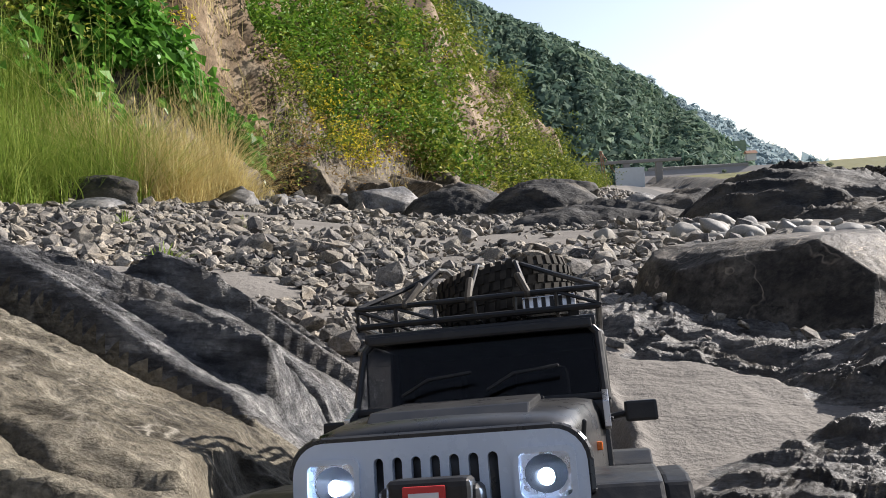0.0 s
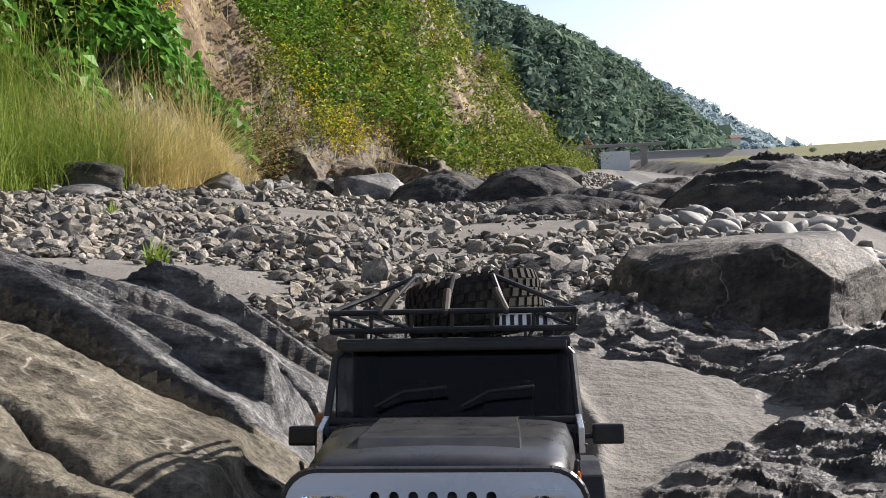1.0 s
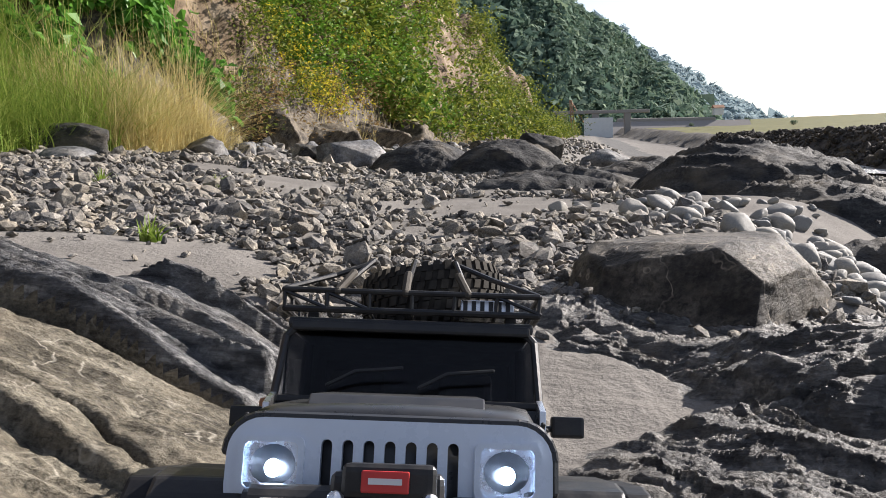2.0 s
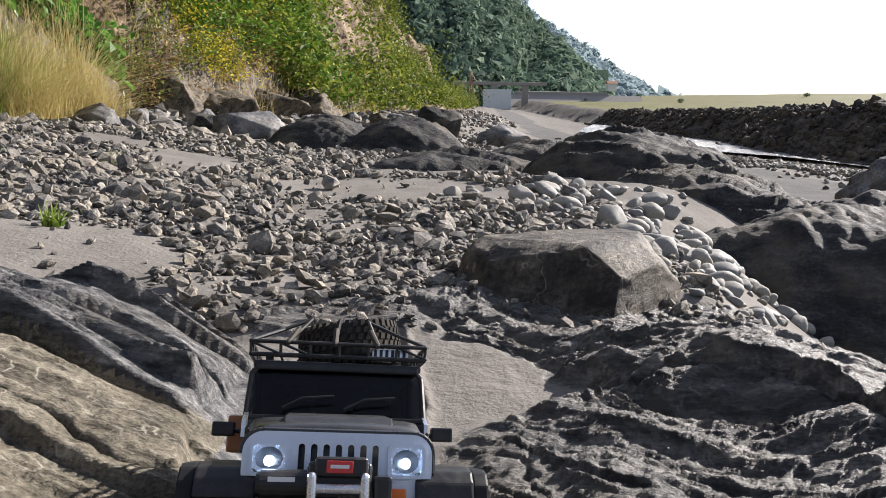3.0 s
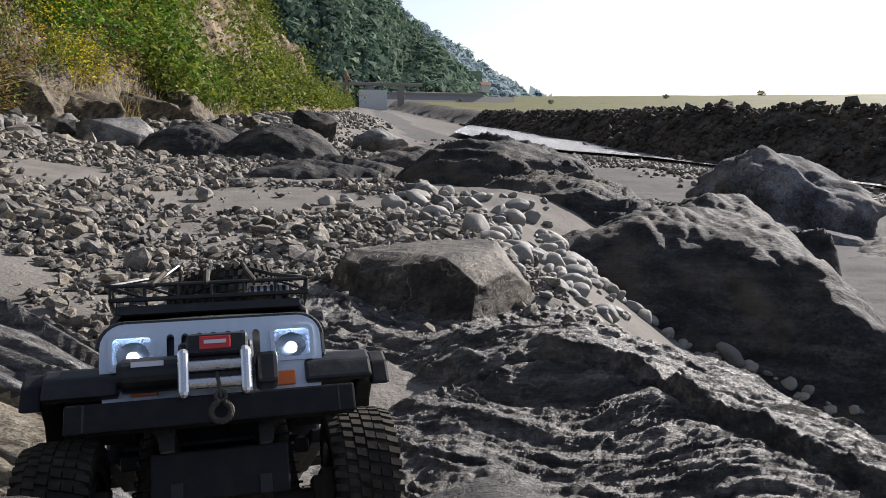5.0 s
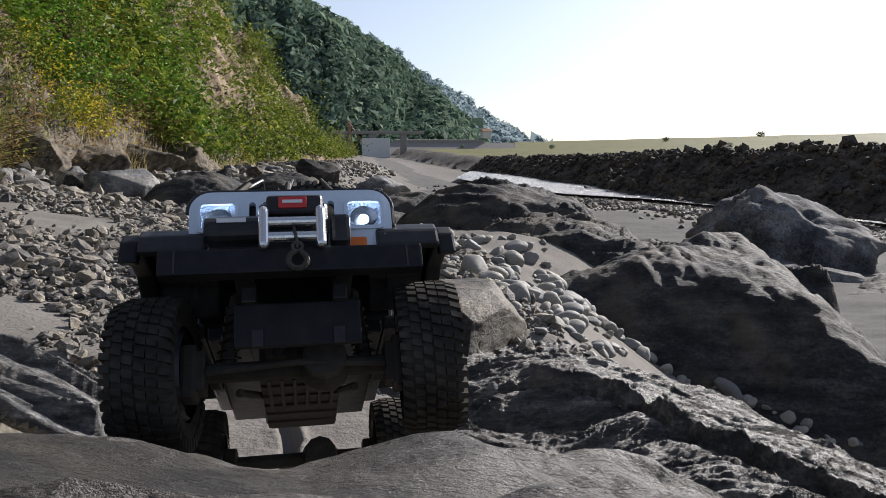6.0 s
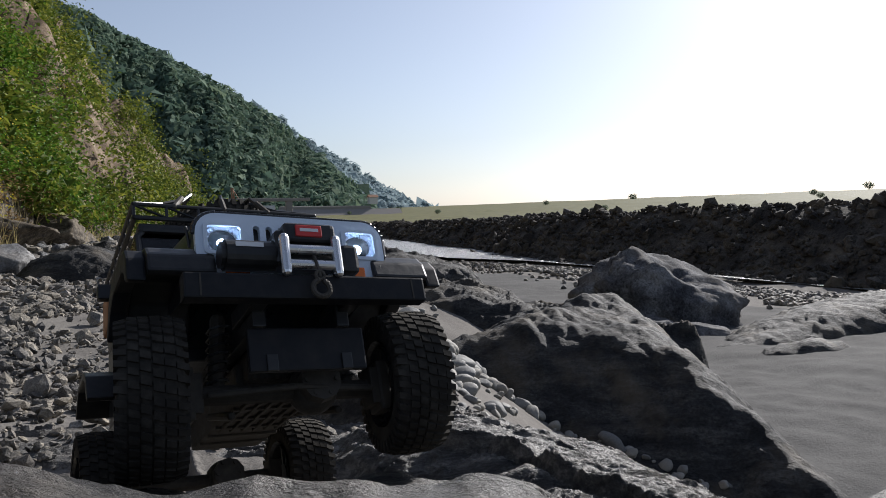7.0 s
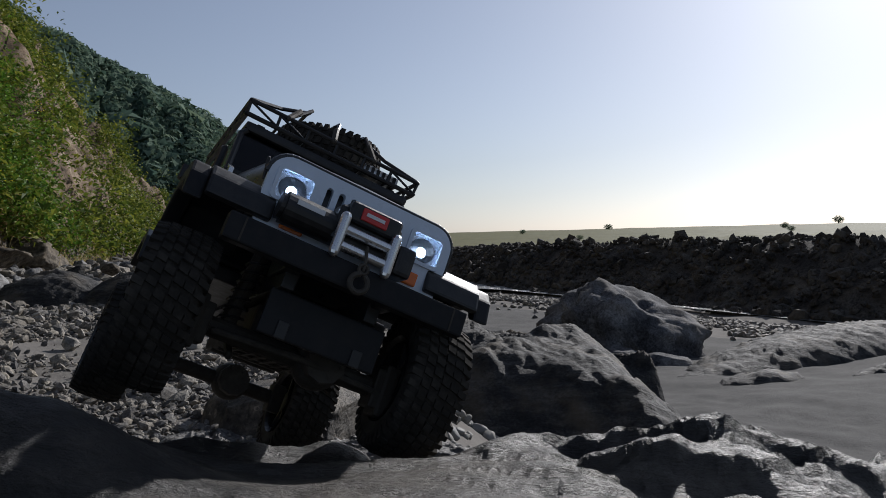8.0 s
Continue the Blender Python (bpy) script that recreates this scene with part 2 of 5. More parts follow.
M_BUSH = leaf_mat("fresh_green_leaf", (0.05, 0.12, 0.012), (0.10, 0.2, 0.022), (0.19, 0.29, 0.04), 0.6, 0.3)
M_YELLOW = leaf_mat("yellow_leaf", (0.38, 0.33, 0.02), (0.55, 0.46, 0.03), (0.68, 0.55, 0.06), 0.65, 0.42)
M_DRY = leaf_mat("dry_brown_leaf", (0.12, 0.075, 0.035), (0.25, 0.165, 0.075), (0.4, 0.29, 0.14), 0.8, 0.3)
M_GRASS = leaf_mat("green_grass_blade", (0.10, 0.165, 0.022), (0.19, 0.265, 0.045), (0.33, 0.37, 0.095), 0.6, 0.42)
M_STRAW = leaf_mat("straw_grass_blade", (0.34, 0.27, 0.11), (0.5, 0.41, 0.19), (0.62, 0.53, 0.28), 0.7, 0.4)
M_BARK = rock_mat("grey_bark", (0.06, 0.05, 0.04), (0.12, 0.1, 0.08), (0.2, 0.17, 0.14), (1, 1, 0.3), (0, 0, 0), 20.0, 0.9)


def pebble_mat():
    m, nt, b = node_mat("smooth_river_pebble", 0.7, 0, 0.3)
    v = coords(nt)
    col = ramp(nt, noise_of(nt, v, 14.0, 6), [(0.3, (0.15, 0.15, 0.148)), (0.7, (0.26, 0.25, 0.23))])
    fine = noise_of(nt, v, 120.0, 4)
    col = mix(nt, 0.4, col, ramp(nt, fine, [(0.3, (0.35, 0.35, 0.35)), (0.7, (0.65, 0.65, 0.65))]), "OVERLAY")
    nt.links.new(object_tone(nt, col), b.inputs["Base Color"])
    bump(nt, b, fine, 0.3, 0.003)
    return m


M_PEBBLE = pebble_mat()


# ---- mesh helpers ----
def mesh_from(name, verts, faces, mats, index=None, smooth=True):
    me = bpy.data.meshes.new(name)
    verts, faces = np.asarray(verts, np.float32), np.asarray(faces, np.int32)
    k = faces.shape[1]
    me.vertices.add(len(verts))
    me.vertices.foreach_set("co", verts.ravel())
    me.loops.add(faces.size)
    me.loops.foreach_set("vertex_index", faces.ravel())
    me.polygons.add(len(faces))
    me.polygons.foreach_set("loop_start", np.arange(0, faces.size, k, dtype=np.int32))
    if index is not None:
        me.polygons.foreach_set("material_index", np.asarray(index, np.int32))
    me.polygons.foreach_set("use_smooth", np.full(len(faces), smooth))
    for m in mats:
        me.materials.append(m)
    me.update(calc_edges=True)
    me.validate()
    return me


def grid_faces(nx, ny):
    i = np.arange(nx * ny).reshape(ny, nx)
    return np.stack([i[:-1, :-1].ravel(), i[:-1, 1:].ravel(), i[1:, 1:].ravel(), i[1:, :-1].ravel()], 1)


def sheet(name, xs, ys, fn, mats, pick=None):
    X, Y = np.meshgrid(xs, ys)
    Z = fn(X, Y)
    f = grid_faces(len(xs), len(ys))
    idx = None
    if pick is not None:
        cx, cy = (X[:-1, :-1] + X[1:, 1:]) / 2, (Y[:-1, :-1] + Y[1:, 1:]) / 2
        idx = pick(cx, cy).ravel()
    return new(name, mesh_from(name, np.stack([X.ravel(), Y.ravel(), Z.ravel()], 1), f, mats, idx))


def spread(lo, a, b, hi, fine, grow=1.06):
    """Coordinates that are fine between a and b and grow coarser outwards to lo and hi."""
    mid = list(np.arange(a, b, fine))
    right, d, x = [], fine, mid[-1]
    while x < hi:
        d *= grow
        x += d
        right.append(x)
    left, d, x = [], fine, mid[0]
    while x > lo:
        d *= grow
        x -= d
        left.append(x)
    return np.array(left[::-1] + mid + right)


def part(name, bm, material, parent, label="", smooth=False):
    me = bpy.data.meshes.new(name)
    if smooth:
        for f in bm.faces:
            f.smooth = True
    bm.to_mesh(me)
    bm.free()
    me.materials.append(material)
    ob = new(name, me)
    ob.parent = parent
    return tagged(ob, label)


def sphere_dirs(level):
    bm = bmesh.new()
    bmesh.ops.create_icosphere(bm, subdivisions=level, radius=1)
    v = np.array([x.co[:] for x in bm.verts])
    f = np.array([[x.index for x in q.verts] for q in bm.faces])
    bm.free()
    return v, f


ICO = {k: sphere_dirs(k) for k in (1, 2, 3, 4, 5, 6)}


def rock_points(level, size, seed, cuts=9, depth=0.72, rough=0.06, freq=2.2):
    """A boulder: a ball cut by planes, worn and roughened, scaled to size."""
    rng = np.random.default_rng(seed)
    v, f = ICO[level]
    v = v.copy()
    for _ in range(cuts):
        n = rng.normal(size=3)
        n /= np.linalg.norm(n)
        d = depth * rng.uniform(0.75, 1.15)
        over = np.maximum(0, v @ n - d)
        v -= over[:, None] * n * 0.92
    r = 1 + rough * fbm(v[:, 0] * freq + seed, v[:, 1] * freq, v[:, 2] * freq, 4, seed)
    if level >= 4:
        r = r + rough * 0.35 * np.abs(fbm(v[:, 0] * freq * 5, v[:, 1] * freq * 5, v[:, 2] * freq * 5 + seed, 3, seed + 5))
    return v * r[:, None] * np.array(size), f


# ---- ground ----
RAMP_Y = (-1.8, -1.2, -0.9, -0.75, -0.65, -0.6, -0.5, -0.4, -0.3, -0.2, -0.1, 0.0, 0.1, 0.2, 0.3, 0.4, 0.5, 0.6, 0.8, 1.2)
RAMP_Z = (0.50, 0.57, 0.61, 0.632, 0.622, 0.605, 0.56, 0.545, 0.53, 0.455, 0.37, 0.285, 0.195, 0.14, 0.09, 0.05, 0.028, 0.02, 0.025, 0.03)


def hill_foot(y):
    return -4.6 + 0.27 * (y - 7)


def bank_foot(y):
    return 17.8 + 0.17 * np.maximum(0, y - 24) + 0.5 * vnoise(y * 0.16, 3.0, 0, 5)


def far_ground(x, y):
    """Gravel bar, river bed, far bank and fields."""
    z = 0.03 + 0.1 * np.clip(-x, 0, 5) - 0.004 * np.clip(y - 6, 0, 60)
    edge = np.interp(y, (0, 2, 3.5, 5, 7, 9, 14, 30, 90), (1.3, 1.15, 1.35, 2.3, 2.6, 2.0, 1.2, 3.6, 20))
    width = np.interp(y, (0, 2, 3, 5, 20, 90), (1.4, 1.5, 2.2, 3.0, 5, 7))
    fall = step(0, 1, (x - edge) / width)
    floor = np.interp(y, (0, 4, 8, 12, 30, 60), (-0.86, -0.9, -1.1, -1.18, -1.2, -1.3))
    z = z + (floor - z) * fall
    # gully beside the dark outcrop
    gx = np.interp(y, (1.5, 2.2, 2.8, 3.7, 4.6), (3.4, 3.1, 2.76, 2.3, 2.3))
    z -= 0.03 * np.exp(-((x - gx) / 0.3) ** 2) * step(1.5, 2.3, y) * (1 - step(3.9, 5.0, y))
    # river channel at the foot of the bank
    b = bank_foot(y)
    z -= (0.1 + 0.22 * step(22, 30, y)) * np.exp(-((x - b + 1.6 + 1.6 * step(22, 34, y)) / (1.0 + 1.6 * step(22, 34, y))) ** 2) * step(5, 10, y) * (1 - step(55, 70, y))
    z -= 0.22 * np.exp(-((x - 17.9 - 0.12 * (y - 36)) / 2.4) ** 2 - ((y - 42) / 13) ** 2)
    # far bank and the field behind it
    tall = np.interp(y, (-40, 20, 45, 75, 140), (2.05, 2.05, 1.35, 1.1, 1.5))
    lump = 0.22 * fbm(x * 0.7, y * 0.7, 0, 4, 9)
    bank = -1.2 + np.minimum(tall + lump * 0.7, (x - b) * 0.75 + lump)
    field = bank + 0.036 * np.clip(x - b - 6, 0, 130) + 0.004 * np.clip(y - 80, 0, 600) * step(10, 60, x - b)
    z = np.where(x > b, np.maximum(z, field), z)
    rough = 0.012 * fbm(x * 3, y * 3, 0, 4, 3) + 0.06 * fbm(x * 0.4, y * 0.4, 0, 3, 4) * step(4, 12, np.hypot(x, y))
    far = step(60, 110, y) * (1 - step(0, 30, x - b))
    z = z + (0.012 * (y - 60)) * far * 0.5
    return z + rough


def sand_edge(x, y):
    return np.interp(y, (0.3, 0.6, 0.82, 0.91, 0.97, 1.01, 1.15, 1.3, 1.42, 1.5, 1.75), (0.2, 0.24, 0.27, 0.30, 0.4, 0.6, 0.54, 0.5, 0.45, 0.33, 0.25)) + 0.03 * fbm(x * 3, y * 3, 0, 3, 21) + 0.025 * fbm(x * 14, y * 18, 0, 3, 22)


def bed_rock(x, y):
    """Bedrock round the track: ramp, sand pocket, side slabs and ledge."""
    wob = 0.05 * fbm(x * 3, y * 3, 0, 3, 21)
    # ramp on which the model climbs
    r = np.interp(y, RAMP_Y, RAMP_Z)
    cross = -np.interp(y, (-0.8, -0.65, -0.5, 0.0, 0.45), (0.12, 0.15, 0.32, 0.3, 0.0)) * (x - 0.06)
    up = r + cross + 0.03 * np.exp(-(((x + 0.09) / 0.09) ** 2 + ((y + 0.56) / 0.12) ** 2))
    # crest that the model climbs over last
    top = np.interp(x, (-0.6, -0.3, -0.14, -0.065, -0.02, 0.045, 0.094, 0.17, 0.3), (0.61, 0.632, 0.65, 0.646, 0.636, 0.634, 0.62, 0.586, 0.5))
    mid = -0.54 + 0.02 * vnoise(x * 9, 2.0, 0, 36)
    top = top + 0.008 * fbm(x * 16, y * 16, 0, 3, 37)
    up = smax(up, top - 0.9 * np.maximum(0, y - mid) - 0.35 * np.maximum(0, mid - y), 0.015)
    lean = y * 0.97 + x * 0.24
    strat = 0.016 * beds(lean, x - 0.24 * y, 31, 0.075) + 0.006 * beds(lean, x - 0.24 * y, 32, 0.022, 0.8, 5.0)
    up += (strat + 0.02 * np.abs(fbm(x * 7, y * 11, 0, 5, 33)) - 0.012) * (0.3 + 0.7 * step(0.0, 0.1, np.abs(x - 0.05) - 0.08))
    up = np.where(y > 0.45, 0.028 + 0.004 * fbm(x * 8, y * 8, 0, 3, 8), up)
    up += 0.035 * np.exp(-(((x - 0.32) / 0.28) ** 2 + ((y + 0.72) / 0.09) ** 2))
    up += 0.042 * step(0.06, 0.17, x) * np.exp(-((y + 0.32) / 0.06) ** 2) + 0.008 * np.exp(-(((x - 0.06) / 0.05) ** 2 + ((y + 0.36) / 0.05) ** 2))
    up = up - 1.5 * np.maximum(0, x - 0.8) ** 2
    up += 0.042 * np.exp(-((x + 0.11) / 0.075) ** 2 - ((y + 0.71) / 0.05) ** 2)
    # tyre rut in the sand
    rx = np.interp(y, (0.5, 0.83, 1.04, 1.48, 1.6), (0.14, 0.17, 0.225, 0.235, 0.24))
    up -= 0.034 * np.exp(-((x - rx) / 0.018) ** 4) * step(0.5, 0.7, y) * (1 - step(1.5, 1.58, y))
    up += 0.01 * np.exp(-((x - rx - 0.03) / 0.012) ** 2) * step(0.5, 0.7, y) * (1 - step(1.5, 1.58, y)) * (1 + 0.6 * vnoise(y * 40, x * 40))
    # left slabs
    plane = 0.13 + 0.4 * (-0.21 - x) + 0.2 * (1.18 - y)
    bed = y + 0.29 * x
    along = x - 0.29 * y + 0.04 * fbm(x * 3, y * 3, 0, 2, 43)
    bent = bed + 0.03 * np.sin(along * 5.0)
    slab = plane + 0.02 + 0.06 * beds(bent, along, 41, 0.125, 0.6, 1.6, 0.06, 0.9) + 0.015 * beds(bent, along, 44, 0.042, 0.6, 2.4, 0.12, 0.6) + 0.005 * fbm(along * 7, bed * 60, 0, 4, 45) + 0.012 * fbm(along * 3, bed * 6, 0, 4, 68)
    crest = np.interp(x, (-1.3, -0.6, -0.4, -0.25, -0.05), (1.25, 1.25, 1.4, 1.5, 1.42)) + 0.4 * wob
    slab -= 0.5 * np.maximum(0, y - crest + 0.05)
    cut = np.interp(x, (-0.9, -0.445, -0.294, -0.2, -0.1), (1.0, 0.905, 0.855, 0.83, 0.8)) + 0.12 * wob
    chip = 0.009 * strata(x * 5, bed * 16, 47, 4, 0.2) + 0.004 * np.abs(fbm(x * 26, y * 26, 0, 3, 50))
    tan = plane - 0.036 + chip * 0.6 + 0.007 * fbm(x * 5, y * 5, 0, 3, 48) + 0.006 * beds(bed, along, 46, 0.05, 0.9, 4.0, 0.15) + 0.002 * fbm(x * 60, y * 60, 0, 3, 58) - 0.045 * np.exp(-((y - cut + 0.018) / 0.016) ** 2)
    tan -= 0.012 * np.exp(-((x + 0.245) / 0.022) ** 2 - ((y - 0.6) / 0.03) ** 2) * (1 + 0.8 * vnoise(x * 90, y * 90, 0, 59))
    crack = np.interp(x, (-0.7, -0.45, -0.33, -0.24, -0.17), (0.72, 0.66, 0.60, 0.535, 0.5)) + 0.012 * vnoise(x * 22, 1.0, 0, 60)
    tan -= 0.016 * np.exp(-((y - crack) / 0.006) ** 2) * (0.6 + 0.6 * vnoise(x * 13, 4.0, 0, 62))
    c2 = np.interp(x, (-0.6, -0.3, -0.1), (0.60, 0.5, 0.44)) + 0.3 * wob
    tan -= 0.025 * (1 - step(c2 - 0.006, c2 + 0.006, y))
    low = plane - 0.052 - 0.45 * np.maximum(0, x + 0.16) + chip * 0.5 + 0.006 * fbm(x * 2 + y, bed * 12, 0, 4, 49) + 0.011 * beds(bent, along, 63, 0.07, 0.5, 3.0, 0.1) + 0.004 * beds(bent, along, 64, 0.022, 0.8, 6.0, 0.2)
    low -= 0.5 * np.maximum(0, y - crest - 0.1)
    front = 1 - step(cut - 0.013, cut + 0.013, y)
    xe = -0.165 + (0.80 - y) * 0.2 + 0.2 * wob
    xs = np.interp(y, (0.8, 1.0, 1.25, 1.5), (-0.185, -0.15, -0.1, -0.02)) + 0.3 * wob
    slab -= 0.05 * step(-0.34, 0.0, x - xs)
    a_ = 1 - step(xe - 0.006, xe + 0.006, x)
    b_ = 1 - step(xs - 0.012, xs + 0.012, x)
    sl = front * (tan * a_ + low * (1 - a_)) + (1 - front) * (slab * b_ + low * (1 - b_))
    dip = np.exp(-(((x + 0.13 - 0.3 * (y - 1.2)) / 0.03) ** 2 + ((y - 1.2) / 0.07) ** 2))
    sl -= 0.07 * dip
    # right ledge
    lx = sand_edge(x, y)
    rise = np.clip((x - lx) * np.interp(y, (0.9, 1.05), (0.16, 0.4)), -0.06, 0.10)
    le = 0.03 + rise + 0.02 * step(0.6, 1.0, x)
    le -= 0.155 * step(1.0, 1.6, y) * step(0.2, 0.8, x)
    le -= 0.28 * np.maximum(0, x - 0.92) + 0.14 * np.maximum(0, x - 0.92) ** 2 + 0.5 * np.maximum(0, x - 1.42)
    flow = y * 0.92 + x * 0.38 + 0.1 * fbm(x * 1.2, y * 1.2, 0, 2, 51)
    along2 = x - 0.4 * y
    on = step(0.0, 0.08, x - lx)
    rough = 0.012 * beds(flow, along2, 52, 0.15, 1.0, 1.6, 0.08, 0.6) + 0.012 * beds(flow, along2, 53, 0.05, 1.1, 4.5, 0.12, 0.5) + 0.0085 * beds(flow, along2, 54, 0.02, 1.2, 9.0, 0.22)
    rough += 0.010 * fbm(along2 * 5, flow * 10, 0, 5, 55) + 0.003 * fbm(x * 60, y * 90, 0, 3, 56)
    # a long overhung step between the upper and the lower beds
    far_side = side(x, y, ((0.45, 0.93), (0.6, 0.985), (0.79, 0.985), (0.92, 0.89), (0.97, 0.66), (1.03, 0.4), (1.2, 0.0))) + 0.012 * fbm(x * 9, y * 9, 0, 3, 66)
    le += 0.045 * step(-0.004, 0.010, far_side) * step(0.5, 0.72, x) - 0.02 * step(0.5, 0.72, x) - 0.012 * np.exp(-((far_side + 0.012) / 0.012) ** 2)
    le -= 0.10 * np.clip(-far_side, 0, 0.5) * step(0.5, 0.8, x)
    base = far_ground(x, y)
    le = np.where(x > 1.0, smax(le, base - 0.03, 0.06), le)
    le += on * rough
    hollow = np.exp(-(((flow - 1.16) / 0.035) ** 2 + ((x - 0.85) / 0.25) ** 2))
    le -= 0.03 * hollow * on
    up = up - 0.09 * step(0.0, 0.12, x - lx) * step(0.5, 0.6, y)
    up = up + step(1.5, 1.58, y) * (0.022 + 0.022 * beds(y + 0.15 * x, x, 67, 0.06, 0.6, 2.5, 0.12)) * (1 - step(0.25, 0.4, x))
    z = smax(up, le, 0.02)
    z = np.where(x < 0.3, smax(z, sl, 0.012), z)
    return z


def near_mask(x, y):
    return step(-1.3, -1.2, x) * (1 - step(2.75, 2.95, x)) * step(-1.35, -1.25, y) * (1 - step(1.7, 1.9, y))


def ground_z(x, y):
    z = far_ground(x, y)
    m = near_mask(x, y)
    low = np.minimum(bed_rock(np.clip(x, -1.3, 3.0), np.clip(y, -1.4, 1.95)), z + 0.6)
    return z * (1 - m) + (low - 0.16) * m


def full_ground(x, y):
    """Height of whatever surface lies on top."""
    x, y = np.asarray(x, float), np.asarray(y, float)
    inside = (x > -1.28) & (x < 2.9) & (y > -1.38) & (y < 1.9)
    return np.where(inside, np.maximum(bed_rock(x, y), far_ground(x, y) - 0.02 * (y > 1.4)), far_ground(x, y))


def ground_pick(x, y):
    b = bank_foot(y)
    idx = np.zeros(x.shape, int)
    idx[(x > b - 0.3)] = 1
    idx[(x > b + 3.4 + 0.8 * fbm(x * 0.3, y * 0.3, 0, 2, 61))] = 2
    flat = (x > 3.4) & (x < b - 0.3) & (y < 9)
    idx[flat] = 3
    idx[(x > b - 9.0) & (x < b - 5.6) & (y > 8)] = 3
    return idx


ground = sheet("ground", spread(-900, -3.0, 6.0, 1500, 0.05, 1.045), spread(-300, 1.3, 9.0, 3500, 0.05, 1.04), ground_z, (M_SAND, M_BANK, M_FIELD, M_SILT), ground_pick)
tagged(ground, "grey river sand and gravel ground of a wide stony valley", "ground", kind="structure")


def bed_pick(x, y):
    wob = 0.05 * fbm(x * 3, y * 3, 0, 3, 21)
    idx = np.zeros(x.shape, int)
    lx = sand_edge(x, y)
    z = bed_rock(x, y)
    sand = (y > 0.47) & (x < lx + 0.01) & (x > -0.09) & (z < 0.075)
    left = (x < -0.02) & ~sand & (y > 0.05)
    idx[left] = 1
    cut = np.interp(x, (-0.9, -0.445, -0.294, -0.2, -0.1), (1.0, 0.905, 0.855, 0.83, 0.8)) + 0.12 * wob
    idx[left & (y < cut) & (x < -0.1)] = 2
    idx[sand] = 3
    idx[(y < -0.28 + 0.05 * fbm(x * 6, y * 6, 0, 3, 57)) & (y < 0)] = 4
    idx[(y > 1.42) & (x < 0.1) & (z < 0.075)] = 3
    idx[(y > 1.53) & (z > 0.045) & (x < 0.4) & (x > -0.3)] = 0
    return idx


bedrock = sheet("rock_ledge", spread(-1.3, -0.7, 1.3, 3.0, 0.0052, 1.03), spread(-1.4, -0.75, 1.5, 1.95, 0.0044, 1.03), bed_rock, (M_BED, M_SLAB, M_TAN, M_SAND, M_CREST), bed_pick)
tagged(bedrock, "layered grey bedrock ledge with a sand pocket and tyre rut", "rock ledge", kind="structure")


# dark outcrops that rise from the gravel
def outcrop(name, label, x0, x1, y0, y1, res, fn, mat):
    def height(x, y):
        u, v = (x - x0) / (x1 - x0), (y - y0) / (y1 - y0)
        rim = step(0, 0.1, u) * step(0, 0.1, 1 - u) * step(0, 0.1, v) * step(0, 0.1, 1 - v)
        return np.where(rim > 0.999, fn(x, y), fn(x, y) * rim + (far_ground(x, y) - 0.25) * (1 - rim))
    return tagged(sheet(name, np.arange(x0, x1, res), np.arange(y0, y1, res), height, (mat,)), label, "rock outcrop")


def dark_slope(x, y):
    # a face that rises from the gully, a rounded crest, and a fall to the silt flat
    px, py = x - 2.35, y - 3.7
    a, d = 0.48 * px - 0.88 * py, 0.88 * px + 0.48 * py
    gully = -0.38 - 0.34 * a
    bend = 0.12 * fbm(x * 0.9, y * 0.9, 0, 2, 70)
    face = gully + (0.78 + 0.1 * bend) * d
    crest = -0.1 - 0.1 * (a - 1) + 0.4 * bend - 0.28 * np.maximum(0, a - 1.4) - 0.5 * np.maximum(0, 0.1 - a)
    fall = 0.86 - 0.787 * (x + 0.018) + 0.469 * (y + 0.759) + 0.2 * bend
    z = -smax(-face, smax(-crest, -fall, 0.12), 0.16)
    z += 0.022 * beds(d + 0.5 * a, a, 72, 0.3, 0.6, 0.8, 0.3) + 0.012 * beds(d + 0.5 * a, a, 74, 0.1, 0.7, 1.6, 0.3) + 0.04 * fbm(x * 4, y * 4, 0, 5, 73) + 0.004 * fbm(x * 22, y * 22, 0, 3, 75)
    return z


outcrop("rock_outcrop", "broad dark shale outcrop sloping down to the silt flat", 2.0, 5.4, 1.5, 6.2, 0.022, dark_slope, M_DARK)


def hump(parts, seed, streak=0.03):
    def fn(x, y):
        z = far_ground(x, y) - 0.3
        for cx, cy, rx, ry, h, a in parts:
            ca, sa = math.cos(radians(a)), math.sin(radians(a))
            u, v = ((x - cx) * ca + (y - cy) * sa) / rx, (-(x - cx) * sa + (y - cy) * ca) / ry
            z = smax(z, far_ground(np.full_like(x, cx), np.full_like(y, cy)) - 0.3 + (h + 0.3) * np.sqrt(np.clip(1.25 - u * u - v * v, 0, None)) / 1.118, 0.06)
        z += 1.6 * streak * beds(y + 0.45 * x, x - 0.45 * y, seed, 0.2, 0.6, 1.0, 0.2) + 0.6 * streak * beds(y + 0.45 * x, x - 0.45 * y, seed + 2, 0.07, 0.7, 2.0, 0.25) + 0.02 * fbm(x * 6, y * 8, 0, 4, seed + 1)
        return z
    return fn


